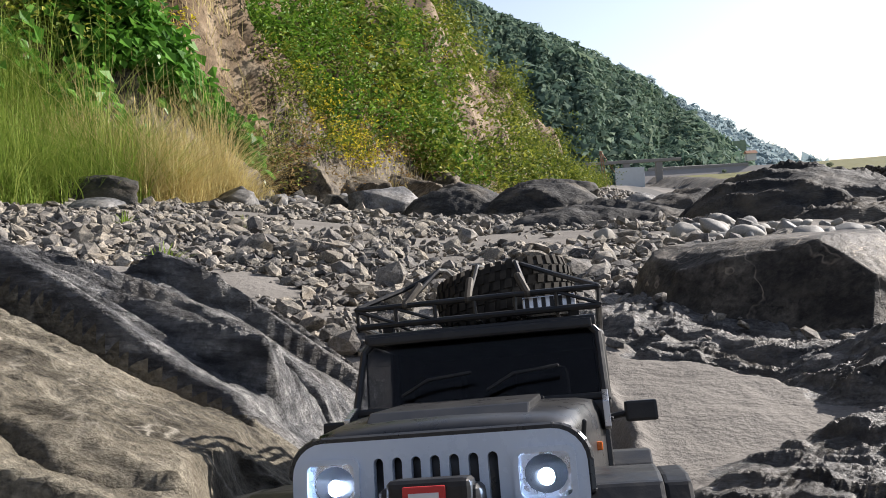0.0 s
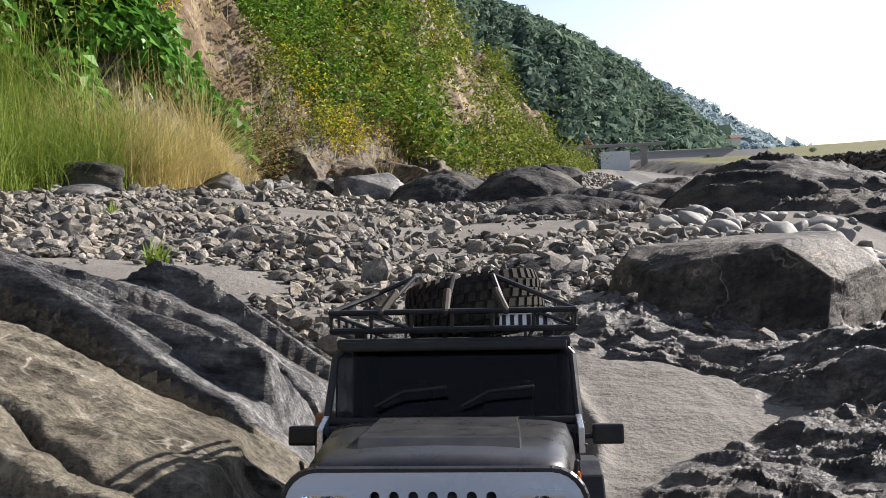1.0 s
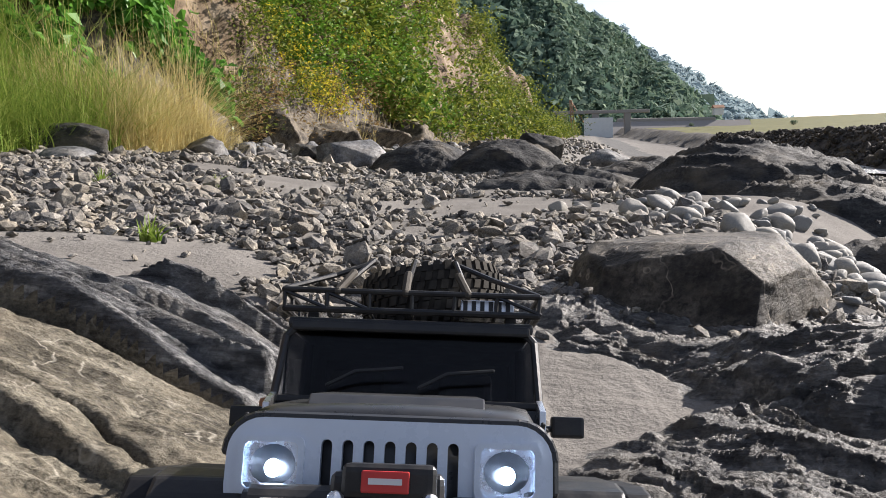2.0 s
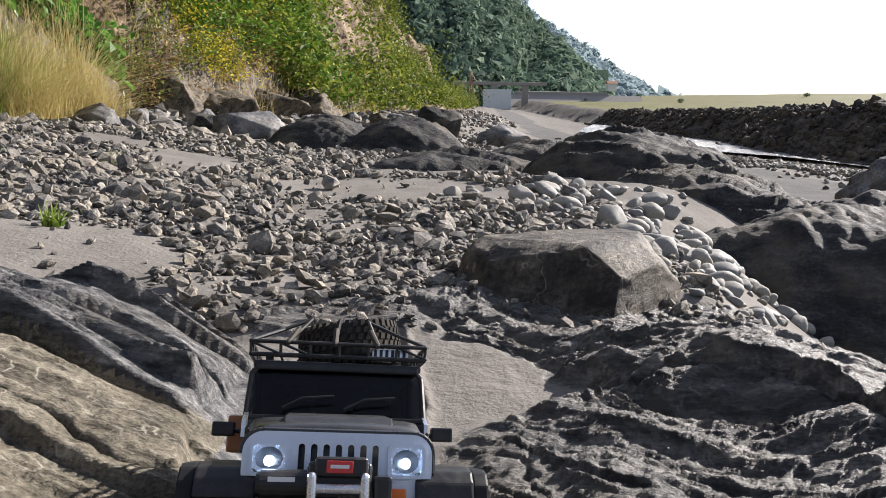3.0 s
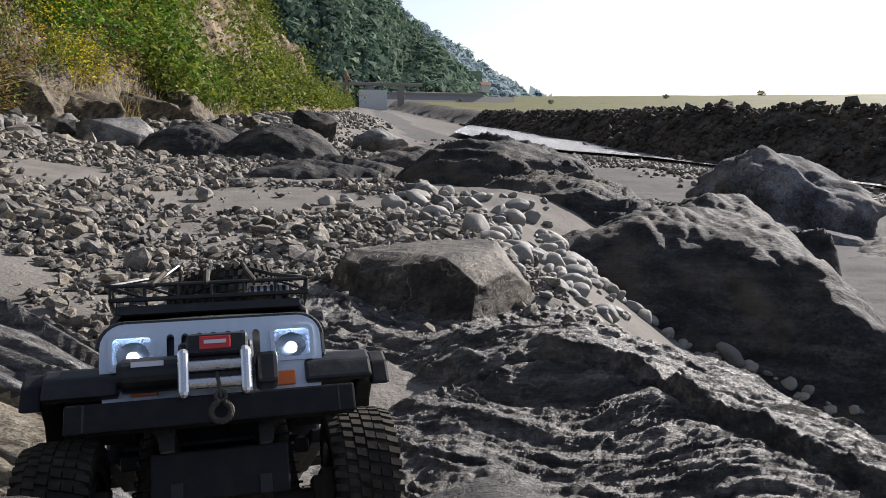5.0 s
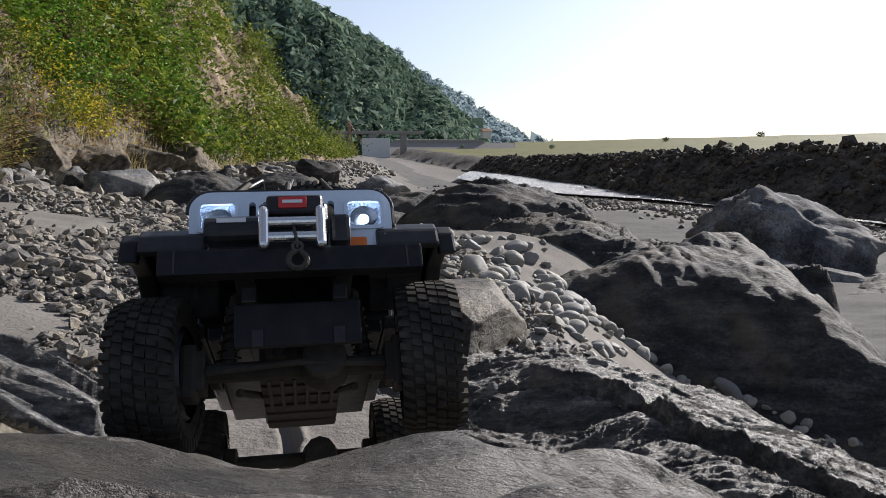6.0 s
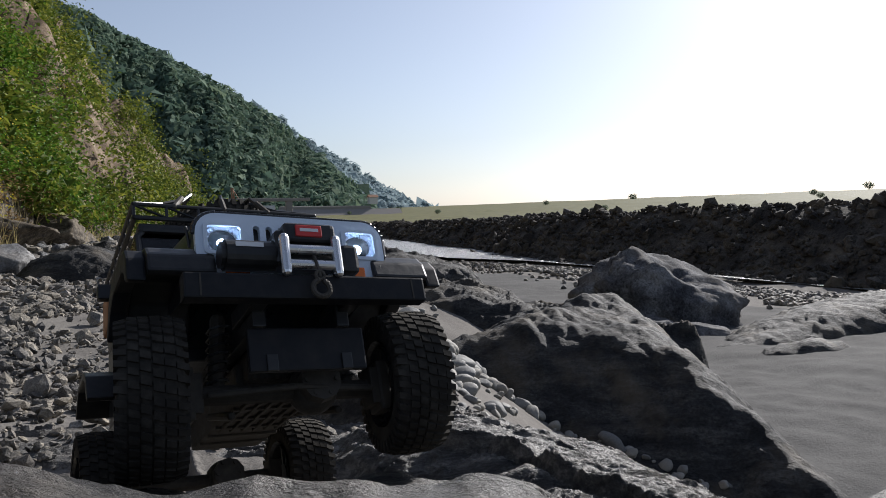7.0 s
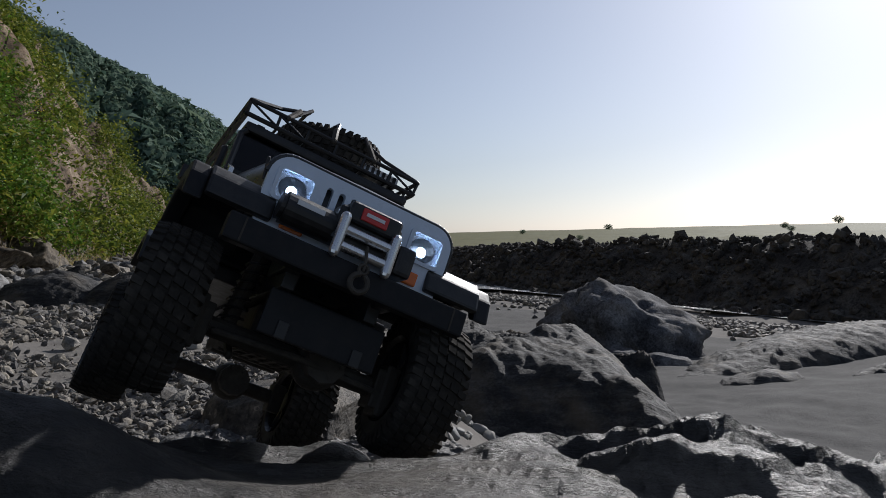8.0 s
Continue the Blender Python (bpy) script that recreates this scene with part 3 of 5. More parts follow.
outcrop("rock_outcrop", "low dark streaked shale hump behind the cobbles", 1.5, 5.2, 3.9, 8.0, 0.025, hump([(2.95, 5.3, 0.8, 0.5, 0.2, -15), (3.2, 4.95, 0.7, 0.4, 0.16, -20), (2.75, 6.1, 0.95, 0.6, 0.38, -8), (3.6, 5.6, 1.0, 0.35, 0.12, -18), (4.5, 5.6, 0.6, 0.5, 0.1, 0)], 81, 0.06), M_DARK)
outcrop("rock_outcrop", "long low dark shale rib across the gravel bar", 0.1, 2.9, 5.6, 8.2, 0.03, hump([(1.3, 6.6, 1.1, 0.35, 0.13, 4), (2.2, 7.2, 0.7, 0.4, 0.22, 0)], 85, 0.03), M_DARK)
outcrop("rock_outcrop", "pair of rounded near-black shale humps on gravel", -1.0, 2.4, 7.9, 10.8, 0.03, hump([(0.15, 9.5, 0.75, 0.6, 0.42, 0), (1.1, 9.0, 0.75, 0.5, 0.38, -10)], 87, 0.04), M_DARK)
outcrop("rock_outcrop", "flat wet shale ribs on the pale silt flat", 6.5, 16.0, 4.5, 8.6, 0.05, hump([(9.2, 6.6, 2.2, 0.35, 0.16, 5), (12.0, 7.2, 4.0, 0.8, 0.42, 6), (8.0, 5.7, 1.0, 0.25, 0.1, 0), (11.0, 5.4, 1.8, 0.3, 0.12, 0)], 91, 0.025), M_DARK)
outcrop("rock_outcrop", "dark dirt mound on the river bed beside the track", 5.6, 10.5, 9.3, 12.5, 0.05, hump([(7.5, 10.6, 1.5, 0.6, 0.2, -10), (6.3, 11.4, 0.8, 0.5, 0.22, 0)], 93, 0.05), M_BANK)

# ---- hillside ----
def hill_z(s, y):
    """Height over the foot line; s is metres into the hill."""
    spur = 1 - step(70, 88, y)
    z = np.where(s < 0, s * 0.3, 1.28 * s) * 1.0
    z = z + 1.0 * fbm(y * 0.22, s * 0.3, 0, 4, 101) * np.clip(s, 0, 3) * 0.8 + 0.85 * fbm(y * 0.9, s * 0.9, 0, 3, 102) * np.clip(s, 0, 1)
    face = step(9.5, 12, y) * (1 - step(24, 32, y)) * (0.75 + 0.6 * vnoise(y * 0.45, 1.0, 0, 104))
    z = z + face * step(0, 0.3, s + 0.12 * fbm(y * 2.0, s * 2.0, 0, 3, 105)) * (0.75 + 0.25 * fbm(y * 3.0, s * 5.0, 0, 4, 106))
    return z * (0.15 + 0.85 * spur)


hs = np.concatenate([np.arange(-1.0, 5, 0.12), np.arange(5, 34, 0.5)])
hy = np.concatenate([np.arange(2, 30, 0.16), np.arange(30, 96, 0.45)])
HS, HY = np.meshgrid(hs, hy)
HX = hill_foot(HY) - HS
HZ = far_ground(hill_foot(HY), HY) + hill_z(HS, HY)
hill = new("hillside", mesh_from("hillside", np.stack([HX.ravel(), HY.ravel(), HZ.ravel()], 1), grid_faces(len(hs), len(hy))[:, ::-1], (M_SOIL, M_EARTH), ((HS[:-1, :-1] < 0.75) & (HY[:-1, :-1] < 40)).ravel()))
tagged(hill, "steep brown earth hillside overgrown with shrubs", "hillside", kind="structure")


def on_hill(s, y):
    return np.stack([hill_foot(y) - s, y, far_ground(hill_foot(y), y) + hill_z(s, y)], -1)


# mountains
def mountain(name, label, dist, depth, table, seed, mat, crowns, size):
    az = np.array([a for a, _ in table])
    el = np.array([e for _, e in table])
    u = np.linspace(az[0], az[-1], 260)
    v = np.linspace(0, 1, 60)
    U, V = np.meshgrid(u, v)
    D = dist + depth * V
    H = np.interp(U, az, el) * (dist + depth)
    prof = V ** 0.85
    gul = fbm(U * 22, V * 1.2, 0, 4, seed)
    Z = H * (prof + 0.14 * gul * np.sin(np.pi * np.clip(V, 0, 1))) - 1.5
    X, Y = U * D, D
    me = mesh_from(name, np.stack([X.ravel(), Y.ravel(), Z.ravel()], 1), grid_faces(260, 60), (mat,))
    ob = tagged(new(name, me), label, "mountain", kind="structure")
    rng = np.random.default_rng(seed)
    # crowns as sprays of small leaves, each round a centre of its own
    i, j = rng.integers(0, 59, crowns), rng.integers(0, 259, crowns)
    c = np.stack([X[i, j], Y[i, j], Z[i, j]], 1) + rng.normal(size=(crowns, 3)) * np.array([dist * 0.004, dist * 0.004, 0])
    per = 30
    r = np.repeat(size * rng.lognormal(0, 0.35, crowns), per)[:, None]
    d = rng.normal(size=(crowns * per, 3))
    d /= np.linalg.norm(d, axis=1)[:, None]
    q = np.repeat(c, per, 0) + np.array([0, 0, 0.5 * size]) + d * r * rng.uniform(0.6, 1.05, (crowns * per, 1)) * np.array([0.8, 0.8, 0.95])
    # leaves lie roughly along the crown's round surface
    d1 = np.cross(d, rng.normal(size=d.shape)) * r * 0.3
    d2 = np.cross(d, d1) * rng.uniform(0.6, 1.1, (crowns * per, 1))
    vv = np.stack([q - d1 - 0.5 * d2, q + d1 - 0.5 * d2, q + 0.8 * d2], 1).reshape(-1, 3)
    ff = np.arange(len(vv)).reshape(-1, 3)
    tagged(new("forest", mesh_from("forest", vv, ff, (mat,), None, False)), "dense dark green forest covering the distant mountain", "forest", kind="stuff")
    return ob


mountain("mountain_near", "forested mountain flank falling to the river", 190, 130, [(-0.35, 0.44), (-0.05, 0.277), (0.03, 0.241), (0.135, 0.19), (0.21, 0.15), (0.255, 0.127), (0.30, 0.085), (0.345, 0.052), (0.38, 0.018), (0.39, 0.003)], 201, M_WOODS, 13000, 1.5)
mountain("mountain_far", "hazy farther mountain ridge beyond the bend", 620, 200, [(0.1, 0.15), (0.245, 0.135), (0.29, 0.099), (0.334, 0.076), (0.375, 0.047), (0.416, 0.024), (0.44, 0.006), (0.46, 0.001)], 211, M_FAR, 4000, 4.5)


# ---- water ----
def water_mat():
    m, nt, b = node_mat("shallow_river_water", 0.3, 0, 0.8)
    b.inputs["Base Color"].default_value = (0.2, 0.2, 0.19, 1)
    v = coords(nt, (1, 1, 1))
    bump(nt, b, noise_of(nt, v, 5.0, 6, 0.7), 1.0, 0.25)
    return m


wy = np.arange(8, 66, 0.8)
wl = np.interp(wy, (8, 11, 20, 26, 30, 40, 50, 58, 66), (17.0, 16.9, 17.05, 16.9, 15.4, 15.6, 17.2, 20.5, 24.0))
wr = np.interp(wy, (8, 11, 20, 26, 30, 40, 50, 58, 66), (17.4, 17.3, 17.4, 17.8, 18.9, 21.0, 22.9, 24.3, 25.4))
wv = np.stack([np.stack([wl, wy, np.full_like(wy, -1.18)], 1), np.stack([wr, wy, np.full_like(wy, -1.18)], 1)], 1).reshape(-1, 3)
wf = np.array([[2 * i, 2 * i + 1, 2 * i + 3, 2 * i + 2] for i in range(len(wy) - 1)])
water = tagged(new("water", mesh_from("water", wv, wf, (water_mat(),))), "shallow bright river water at the foot of the bank", "water", kind="structure")


# ---- boulders and stones ----
def boulder(label, place, size, seed, mat, cuts=9, depth=0.72, rough=0.06, turn=(0, 0, 0), level=5, sink=0.0):
    v, f = rock_points(level, size, seed, cuts, depth, rough)
    ob = new("boulder", mesh_from("boulder", v, f, (mat,)))
    ob.matrix_world = pose(*place, *turn)
    return tagged(ob, label, "boulder")


# the split boulder behind the sand: cut by chosen planes
def split_boulder():
    v, f = ICO[6]
    v = v.copy()
    for n, d in (((-0.1, 0.1, 1), 0.66), ((-0.62, -0.7, 0.25), 0.5), ((0.5, -0.85, 0.08), 0.5), ((-0.9, -0.1, 0.3), 0.8), ((0.92, -0.05, 0.15), 0.78), ((0, 0, -1), 0.6), ((0.3, -0.75, -0.65), 0.6), ((-0.65, -0.5, -0.6), 0.58), ((0.7, -0.35, 0.6), 0.74), ((-0.55, -0.2, 0.8), 0.7), ((0, 0.9, 0.2), 0.7), ((0.2, -0.6, 0.78), 0.68)):
        n = np.array(n) / np.linalg.norm(n)
        v -= np.maximum(0, v @ n - d)[:, None] * n * 0.96
    v *= (1 + 0.035 * fbm(v[:, 0] * 2.5, v[:, 1] * 2.5, v[:, 2] * 2.5, 3, 7) + 0.012 * np.abs(fbm(v[:, 0] * 12, v[:, 1] * 12, v[:, 2] * 16, 4, 8)))[:, None]
    v *= np.array([0.42, 0.48, 0.29])
    ob = new("boulder", mesh_from("boulder", v, f, (M_BOULDER,)))
    ob.matrix_world = pose(0.88, 1.95, 0.0, 0, 3, 4)
    return tagged(ob, "large brown-grey angular boulder with a bright ridge on the ledge", "boulder")


split_boulder()
boulder("big smooth grey boulder standing on the river bed", (9.0, 9.2, -0.85), (1.4, 0.9, 0.85), 14, M_STONE, 6, 0.86, 0.16, (0, 8, -15))
boulder("lower dark boulder leaning beside the big one", (7.2, 9.0, -0.95), (0.55, 0.4, 0.36), 15, M_DARK, 6, 0.8, 0.1)
boulder("pale flat boulder on the river bed", (8.3, 7.7, -1.05), (0.55, 0.35, 0.17), 18, M_STONE, 6, 0.8, 0.08)
boulder("small grey boulder on the river bed", (7.75, 8.1, -1.0), (0.34, 0.3, 0.2), 19, M_STONE, 6, 0.8, 0.08)
boulder("pale rounded boulder on the dark rib", (2.83, 7.0, 0.13), (0.33, 0.26, 0.17), 21, M_TAN, 5, 0.85, 0.05)
boulder("dark boulder at the edge of the tall grass", (-3.35, 7.6, 0.42), (0.5, 0.4, 0.26), 23, M_DARK, 6, 0.8, 0.07)
boulder("flat grey boulder in front of the tall grass", (-3.1, 7.0, 0.33), (0.3, 0.22, 0.13), 25, M_GREY, 5, 0.85, 0.05)
boulder("grey block at the foot of the slope", (-2.5, 9.3, 0.3), (0.4, 0.3, 0.25), 27, M_GREY)
boulder("grey rock at the foot of the slope", (-0.95, 10.6, 0.22), (0.55, 0.4, 0.34), 28, M_GREY)
boulder("dark boulder below the bushes", (2.9, 18.0, 0.1), (0.62, 0.5, 0.48), 29, M_DARK)
boulder("pale broken slab in the boulder field", (4.3, 17.6, -0.25), (0.75, 0.5, 0.4), 31, M_GREY)
boulder("tan rounded cobble on the gravel", (1.42, 5.3, -0.03), (0.19, 0.14, 0.1), 33, M_TAN, 5, 0.85, 0.05, (0, 0, 0), 4)

for k, (px, py, pz, a, b, c) in enumerate([(-3.25, 12.2, 0.6, 0.7, 0.9, 0.8), (-2.5, 14.6, 0.5, 0.7, 1.0, 0.6), (-1.9, 17.0, 0.5, 0.8, 1.1, 0.6), (-3.7, 11.0, 0.9, 0.5, 0.8, 0.6), (-1.1, 19.8, 0.45, 0.8, 1.1, 0.6), (-0.3, 22.5, 0.4, 0.8, 1.2, 0.55)]):
    boulder("weathered brown rock face breaking out of the slope", (px - 0.2, py, pz - 0.1), (a, b, c), 140 + k, M_EARTH, 10, 0.7, 0.12, (0, -25, 20 * k), 5)

rng = np.random.default_rng(5)
BLOCKS = [new("stone", mesh_from("stone", *rock_points(3, (1, 0.8, 0.6), 300 + k, 11, 0.62, 0.05), ((M_GREY, M_DARK, M_EARTH)[k % 3],))) for k in range(6)]
for i, b in enumerate(BLOCKS):
    b.matrix_world = pose(-2.2 + 0.7 * i, 9.6 + 1.2 * i, 0.25)
    b.scale = (0.22, 0.22, 0.22)
    tagged(b, "angular grey stone block at the foot of the hillside", "stone", "stones at the foot of the hill")
n = 0
while n < 130:
    y = rng.uniform(9, 42) if n > 30 else rng.uniform(9, 15)
    x = hill_foot(y) + rng.uniform(0.1, 2.6 + 0.06 * y) * rng.uniform(0.3, 1)
    src = BLOCKS[n % 6]
    s = rng.uniform(0.08, 0.26) * (0.8 + 0.025 * y)
    o = copy_thing(src, pose(x, y, float(far_ground(np.array(x), np.array(y))) + s * 0.2, *rng.uniform(-25, 25, 2), rng.uniform(0, 360)))
    o.scale = (s, s, s)
    n += 1

# rounded cobbles beside the split boulder, down the gully
PEBBLES = []
for k in range(7):
    r = np.random.default_rng(40 + k)
    v, f = rock_points(3, (1, r.uniform(0.55, 0.9), r.uniform(0.45, 0.75)), 60 + k, 7, 0.76, 0.07, 1.6)
    p = new("cobble", mesh_from("cobble", v, f, (M_PEBBLE,)))
    p.matrix_world = pose(1.3 + 0.12 * k, 2.6 + 0.1 * k, 0)
    tagged(p, "smooth rounded grey river cobble", "cobble", "cobbles beside the boulder")
    PEBBLES.append(p)


def lay(src, x, y, s, sink=0.35, tilt=38):
    z = float(full_ground(np.array(x), np.array(y)))
    if 2.05 < x < 3.3 and 2.0 < y < 4.2:
        z = max(z, float(dark_slope(np.array(x), np.array(y))))
    o = copy_thing(src, pose(x, y, z + s * (0.6 - sink), *rng.uniform(-tilt, tilt, 2), rng.uniform(0, 360)))
    o.scale = (s, s, s)
    return o


for k, p in enumerate(PEBBLES):
    s = 0.06
    p.scale = (s, s, s)
    p.location.z = float(full_ground(np.array(p.location.x), np.array(p.location.y))) + 0.02
for i in range(290):
    q = rng.uniform(0, 1)
    if q < 0.64:      # fan behind and beside the boulder
        y = rng.uniform(2.2, 5.0)
        x = np.interp(y, (2.2, 2.6, 3.2, 4.0, 5.0), (1.55, 1.65, 1.75, 1.9, 1.8)) + rng.normal() * np.interp(y, (2.2, 3, 5), (0.18, 0.33, 0.5))
        x = min(x, np.interp(y, (2.2, 2.67, 2.89, 3.3, 3.69, 5.0), (3.2, 2.9, 2.7, 2.36, 2.15, 2.7)))
        s = rng.choice([0.03, 0.045, 0.065, 0.1], p=[0.35, 0.3, 0.22, 0.13]) * rng.uniform(0.8, 1.2)
    elif q < 0.88:    # gully
        y = rng.uniform(2.35, 3.9)
        x = np.interp(y, (2.3, 2.67, 2.89, 3.3, 3.69, 3.9), (3.3, 3.03, 2.84, 2.5, 2.29, 2.2)) - abs(rng.normal()) * 0.09
        s = rng.choice([0.025, 0.04, 0.06, 0.085], p=[0.35, 0.3, 0.25, 0.1]) * rng.uniform(0.8, 1.2)
    else:             # rim of the ledge
        y = rng.uniform(1.7, 2.3)
        x = rng.uniform(1.2, 1.9)
        s = rng.uniform(0.02, 0.045)
    lay(PEBBLES[i % 7], x, y, s)


# broken stone of the gravel bar
def scatter(name, label, cat, xy, sizes, mat, seed, level=1, cuts=6, flat=0.6, sink=0.25, zfun=full_ground):
    r = np.random.default_rng(seed)
    shapes = []
    for k in range(10):
        v, f = rock_points(level, (1, r.uniform(0.6, 0.95), flat * r.uniform(0.6, 1.2)), seed + 31 * k, cuts, 0.62, 0.12)
        shapes.append((v, f))
    nv, nf = len(shapes[0][0]), len(shapes[0][1])
    n = len(xy)
    z = zfun(xy[:, 0], xy[:, 1])
    base = np.stack([s[0] for s in shapes])[np.arange(n) % 10]
    a, b, c = r.uniform(0, 2 * np.pi, n), r.normal(0, 0.5, n), r.normal(0, 0.5, n)
    ca, sa, cb, sb, cc, sc = np.cos(a), np.sin(a), np.cos(b), np.sin(b), np.cos(c), np.sin(c)
    one, zero = np.ones(n), np.zeros(n)
    Rz = np.stack([ca, -sa, zero, sa, ca, zero, zero, zero, one], 1).reshape(n, 3, 3)
    Rx = np.stack([one, zero, zero, zero, cb, -sb, zero, sb, cb], 1).reshape(n, 3, 3)
    Ry = np.stack([cc, zero, sc, zero, one, zero, -sc, zero, cc], 1).reshape(n, 3, 3)
    v = np.einsum("nij,nkj->nki", Rz @ Rx @ Ry, base) * sizes[:, None, None]
    v += np.stack([xy[:, 0], xy[:, 1], z + sizes * (0.45 - sink)], 1)[:, None, :]
    f = (np.stack([s[1] for s in shapes])[np.arange(n) % 10] + (np.arange(n) * nv)[:, None, None]).reshape(-1, 3)
    return tagged(new(name, mesh_from(name, v.reshape(-1, 3), f, (mat,), None, False)), label, cat, kind="stuff")


def bar_points(n, seed):
    r = np.random.default_rng(seed)
    out = []
    while len(out) < n:
        y = 1.55 + 9.5 * r.uniform() ** 1.5
        x = r.uniform(hill_foot(y) - 0.2 if y > 5 else -3.6 - 0.1 * y, np.interp(y, (1.5, 3, 5, 7, 11), (1.3, 1.6, 2.0, 1.0, 3.5)))
        d = 1.0
        # sand patches stay nearly bare
        if ((x + 1.15) / 0.75) ** 2 + ((y - 2.35) / 0.5) ** 2 < 1 or ((x - 0.5) / 0.75) ** 2 + ((y - 5.0) / 0.75) ** 2 < 1:
            d = 0.06
        if y < 1.75 and x > -0.1:
            d = 0.25
        if y < 2.0 and 0.3 < x < 1.5:
            d = 0.03
        if r.uniform() < d * (0.55 + 0.9 * vnoise(x * 1.1, y * 1.1, 0, 15)):
            out.append((x, y))
    return np.array(out)


xy = bar_points(38000, 71)
sz = np.random.default_rng(72).lognormal(math.log(0.018), 0.52, len(xy)).clip(0.007, 0.08) * np.interp(xy[:, 1], (1.5, 3, 10), (0.85, 1.05, 1.5))
scatter("gravel", "angular broken grey and tan stones covering the bar", "gravel", xy, sz, M_GRAVEL, 73, 1, 7, 0.55, 0.05)
big = bar_points(200, 75)
FLAKES = [new("stone", mesh_from("stone", *rock_points(2, (1, 0.75, 0.5), 400 + k, 12, 0.6, 0.04), (M_GRAVEL,), None, False)) for k in range(6)]
for k, b in enumerate(FLAKES):
    b.matrix_world = pose(-0.5 + 0.2 * k, 2.6 + 0.15 * k, float(far_ground(np.array(-0.5 + 0.2 * k), np.array(2.6 + 0.15 * k))) + 0.01)
    b.scale = (0.05, 0.05, 0.05)
    tagged(b, "angular broken grey stone lying on the gravel bar", "stone", "stones on the gravel bar")
for k, (x, y) in enumerate(big):
    lay(FLAKES[k % 6], x, y, rng.uniform(0.04, 0.085) * np.interp(y, (1.5, 10), (0.8, 1.5)), 0.25, 30)

# cobble bar by the river, bank rubble and river-bed stones
r = np.random.default_rng(91)
y = r.uniform(9, 40, 7000)
xy = np.stack([bank_foot(y) - 1.9 - np.abs(r.normal(0, 1.5, 7000)) - 1.8 * step(24, 36, y), y], 1)
scatter("cobble_bar", "pale rounded cobbles along the river edge", "cobbles", xy, r.uniform(0.05, 0.14, 7000), M_GRAVEL, 93, 1, 3, 0.7, 0.2, far_ground)
y = r.uniform(2, 70, 9000)
xy = np.stack([bank_foot(y) + r.uniform(-0.6, 3.2, 9000), y], 1)
scatter("bank_rubble", "dark stones in the steep gravel bank", "rubble", xy, r.lognormal(math.log(0.10), 0.5, 9000).clip(0.04, 0.4), M_BANK, 95, 1, 5, 0.8, 0.3, far_ground)
y = r.uniform(9, 60, 3000)
xy = np.stack([hill_foot(y) + r.uniform(0.2, 4.5, 3000) * r.uniform(0.3, 1.4, 3000), y], 1)
scatter("bed_stones", "grey stones strewn over the river bed", "stones", xy, r.lognormal(math.log(0.09), 0.5, 3000).clip(0.03, 0.35), M_GRAVEL, 97, 1, 6, 0.7, 0.25, far_ground)


# ---- plants ----
def leaves(name, label, cat, centres, size, mat, seed, droop=0.4, wide=0.55, normal=None):
    """Folded four-sided leaves: two triangles each side of the rib."""
    r = np.random.default_rng(seed)
    n = len(centres)
    a = r.uniform(0, 2 * np.pi, n)
    d = np.stack([np.cos(a), np.sin(a), r.normal(-droop, 0.4, n)], 1)
    d /= np.linalg.norm(d, axis=1)[:, None]
    side = np.cross(d, r.normal(size=(n, 3)) * 0.35 + np.array([0.25, -0.3, 1.0]))
    side /= np.linalg.norm(side, axis=1)[:, None]
    up = np.cross(side, d)
    L = (size * r.uniform(0.6, 1.3, n))[:, None]
    p0 = centres
    p1 = centres + d * L * 0.5 + side * L * wide * 0.5 + up * L * 0.12
    p2 = centres + d * L - up * L * 0.1
    p3 = centres + d * L * 0.5 - side * L * wide * 0.5 + up * L * 0.12
    v = np.stack([p0, p1, p2, p3], 1).reshape(-1, 3)
    k = np.arange(n)[:, None] * 4
    f = np.concatenate([k + np.array([[0, 1, 2]]), k + np.array([[0, 2, 3]])], 1).reshape(-1, 3)
    return tagged(new(name, mesh_from(name, v, f, (mat,), None, False)), label, cat, kind="stuff")


def clumps(n, per, spread_, pick, seed, lift=0.55):
    """Leaf positions in rounded clumps that sit on the hill; pick gives (s, y)."""
    r = np.random.default_rng(seed)
    s, y = pick(r, n)
    base = on_hill(s, y)
    rad = spread_ * r.lognormal(-0.05, 0.38, n)
    d = r.normal(size=(n, per, 3))
    d /= np.linalg.norm(d, axis=2)[:, :, None]
    d *= r.uniform(0.35, 1.0, (n, per, 1)) ** 0.5
    c = base[:, None, :] + np.array([0.35, -0.25, lift]) * rad[:, None, None] + d * rad[:, None, None] * np.array([1, 1, 0.85])
    return c.reshape(-1, 3), np.repeat(rad, per)


def gate(s, y, seed, f=0.35):
    return fbm(y * f, s * f * 1.4, 0, 3, seed)


def near_pick(lo, hi, s_lo, s_hi, seed, level, power=1.6):
    def pick(r, n):
        ss, yy = [], []
        while len(ss) < n:
            y = lo + (hi - lo) * r.uniform(size=4000) ** power
            s = s_lo + (s_hi - s_lo) * r.uniform(size=4000) ** 1.3 * (0.35 + 0.65 * step(5, 25, y))
            ok = gate(s, y, seed) > level
            ss.extend(s[ok]); yy.extend(y[ok])
        return np.array(ss[:n]), np.array(yy[:n])
    return pick


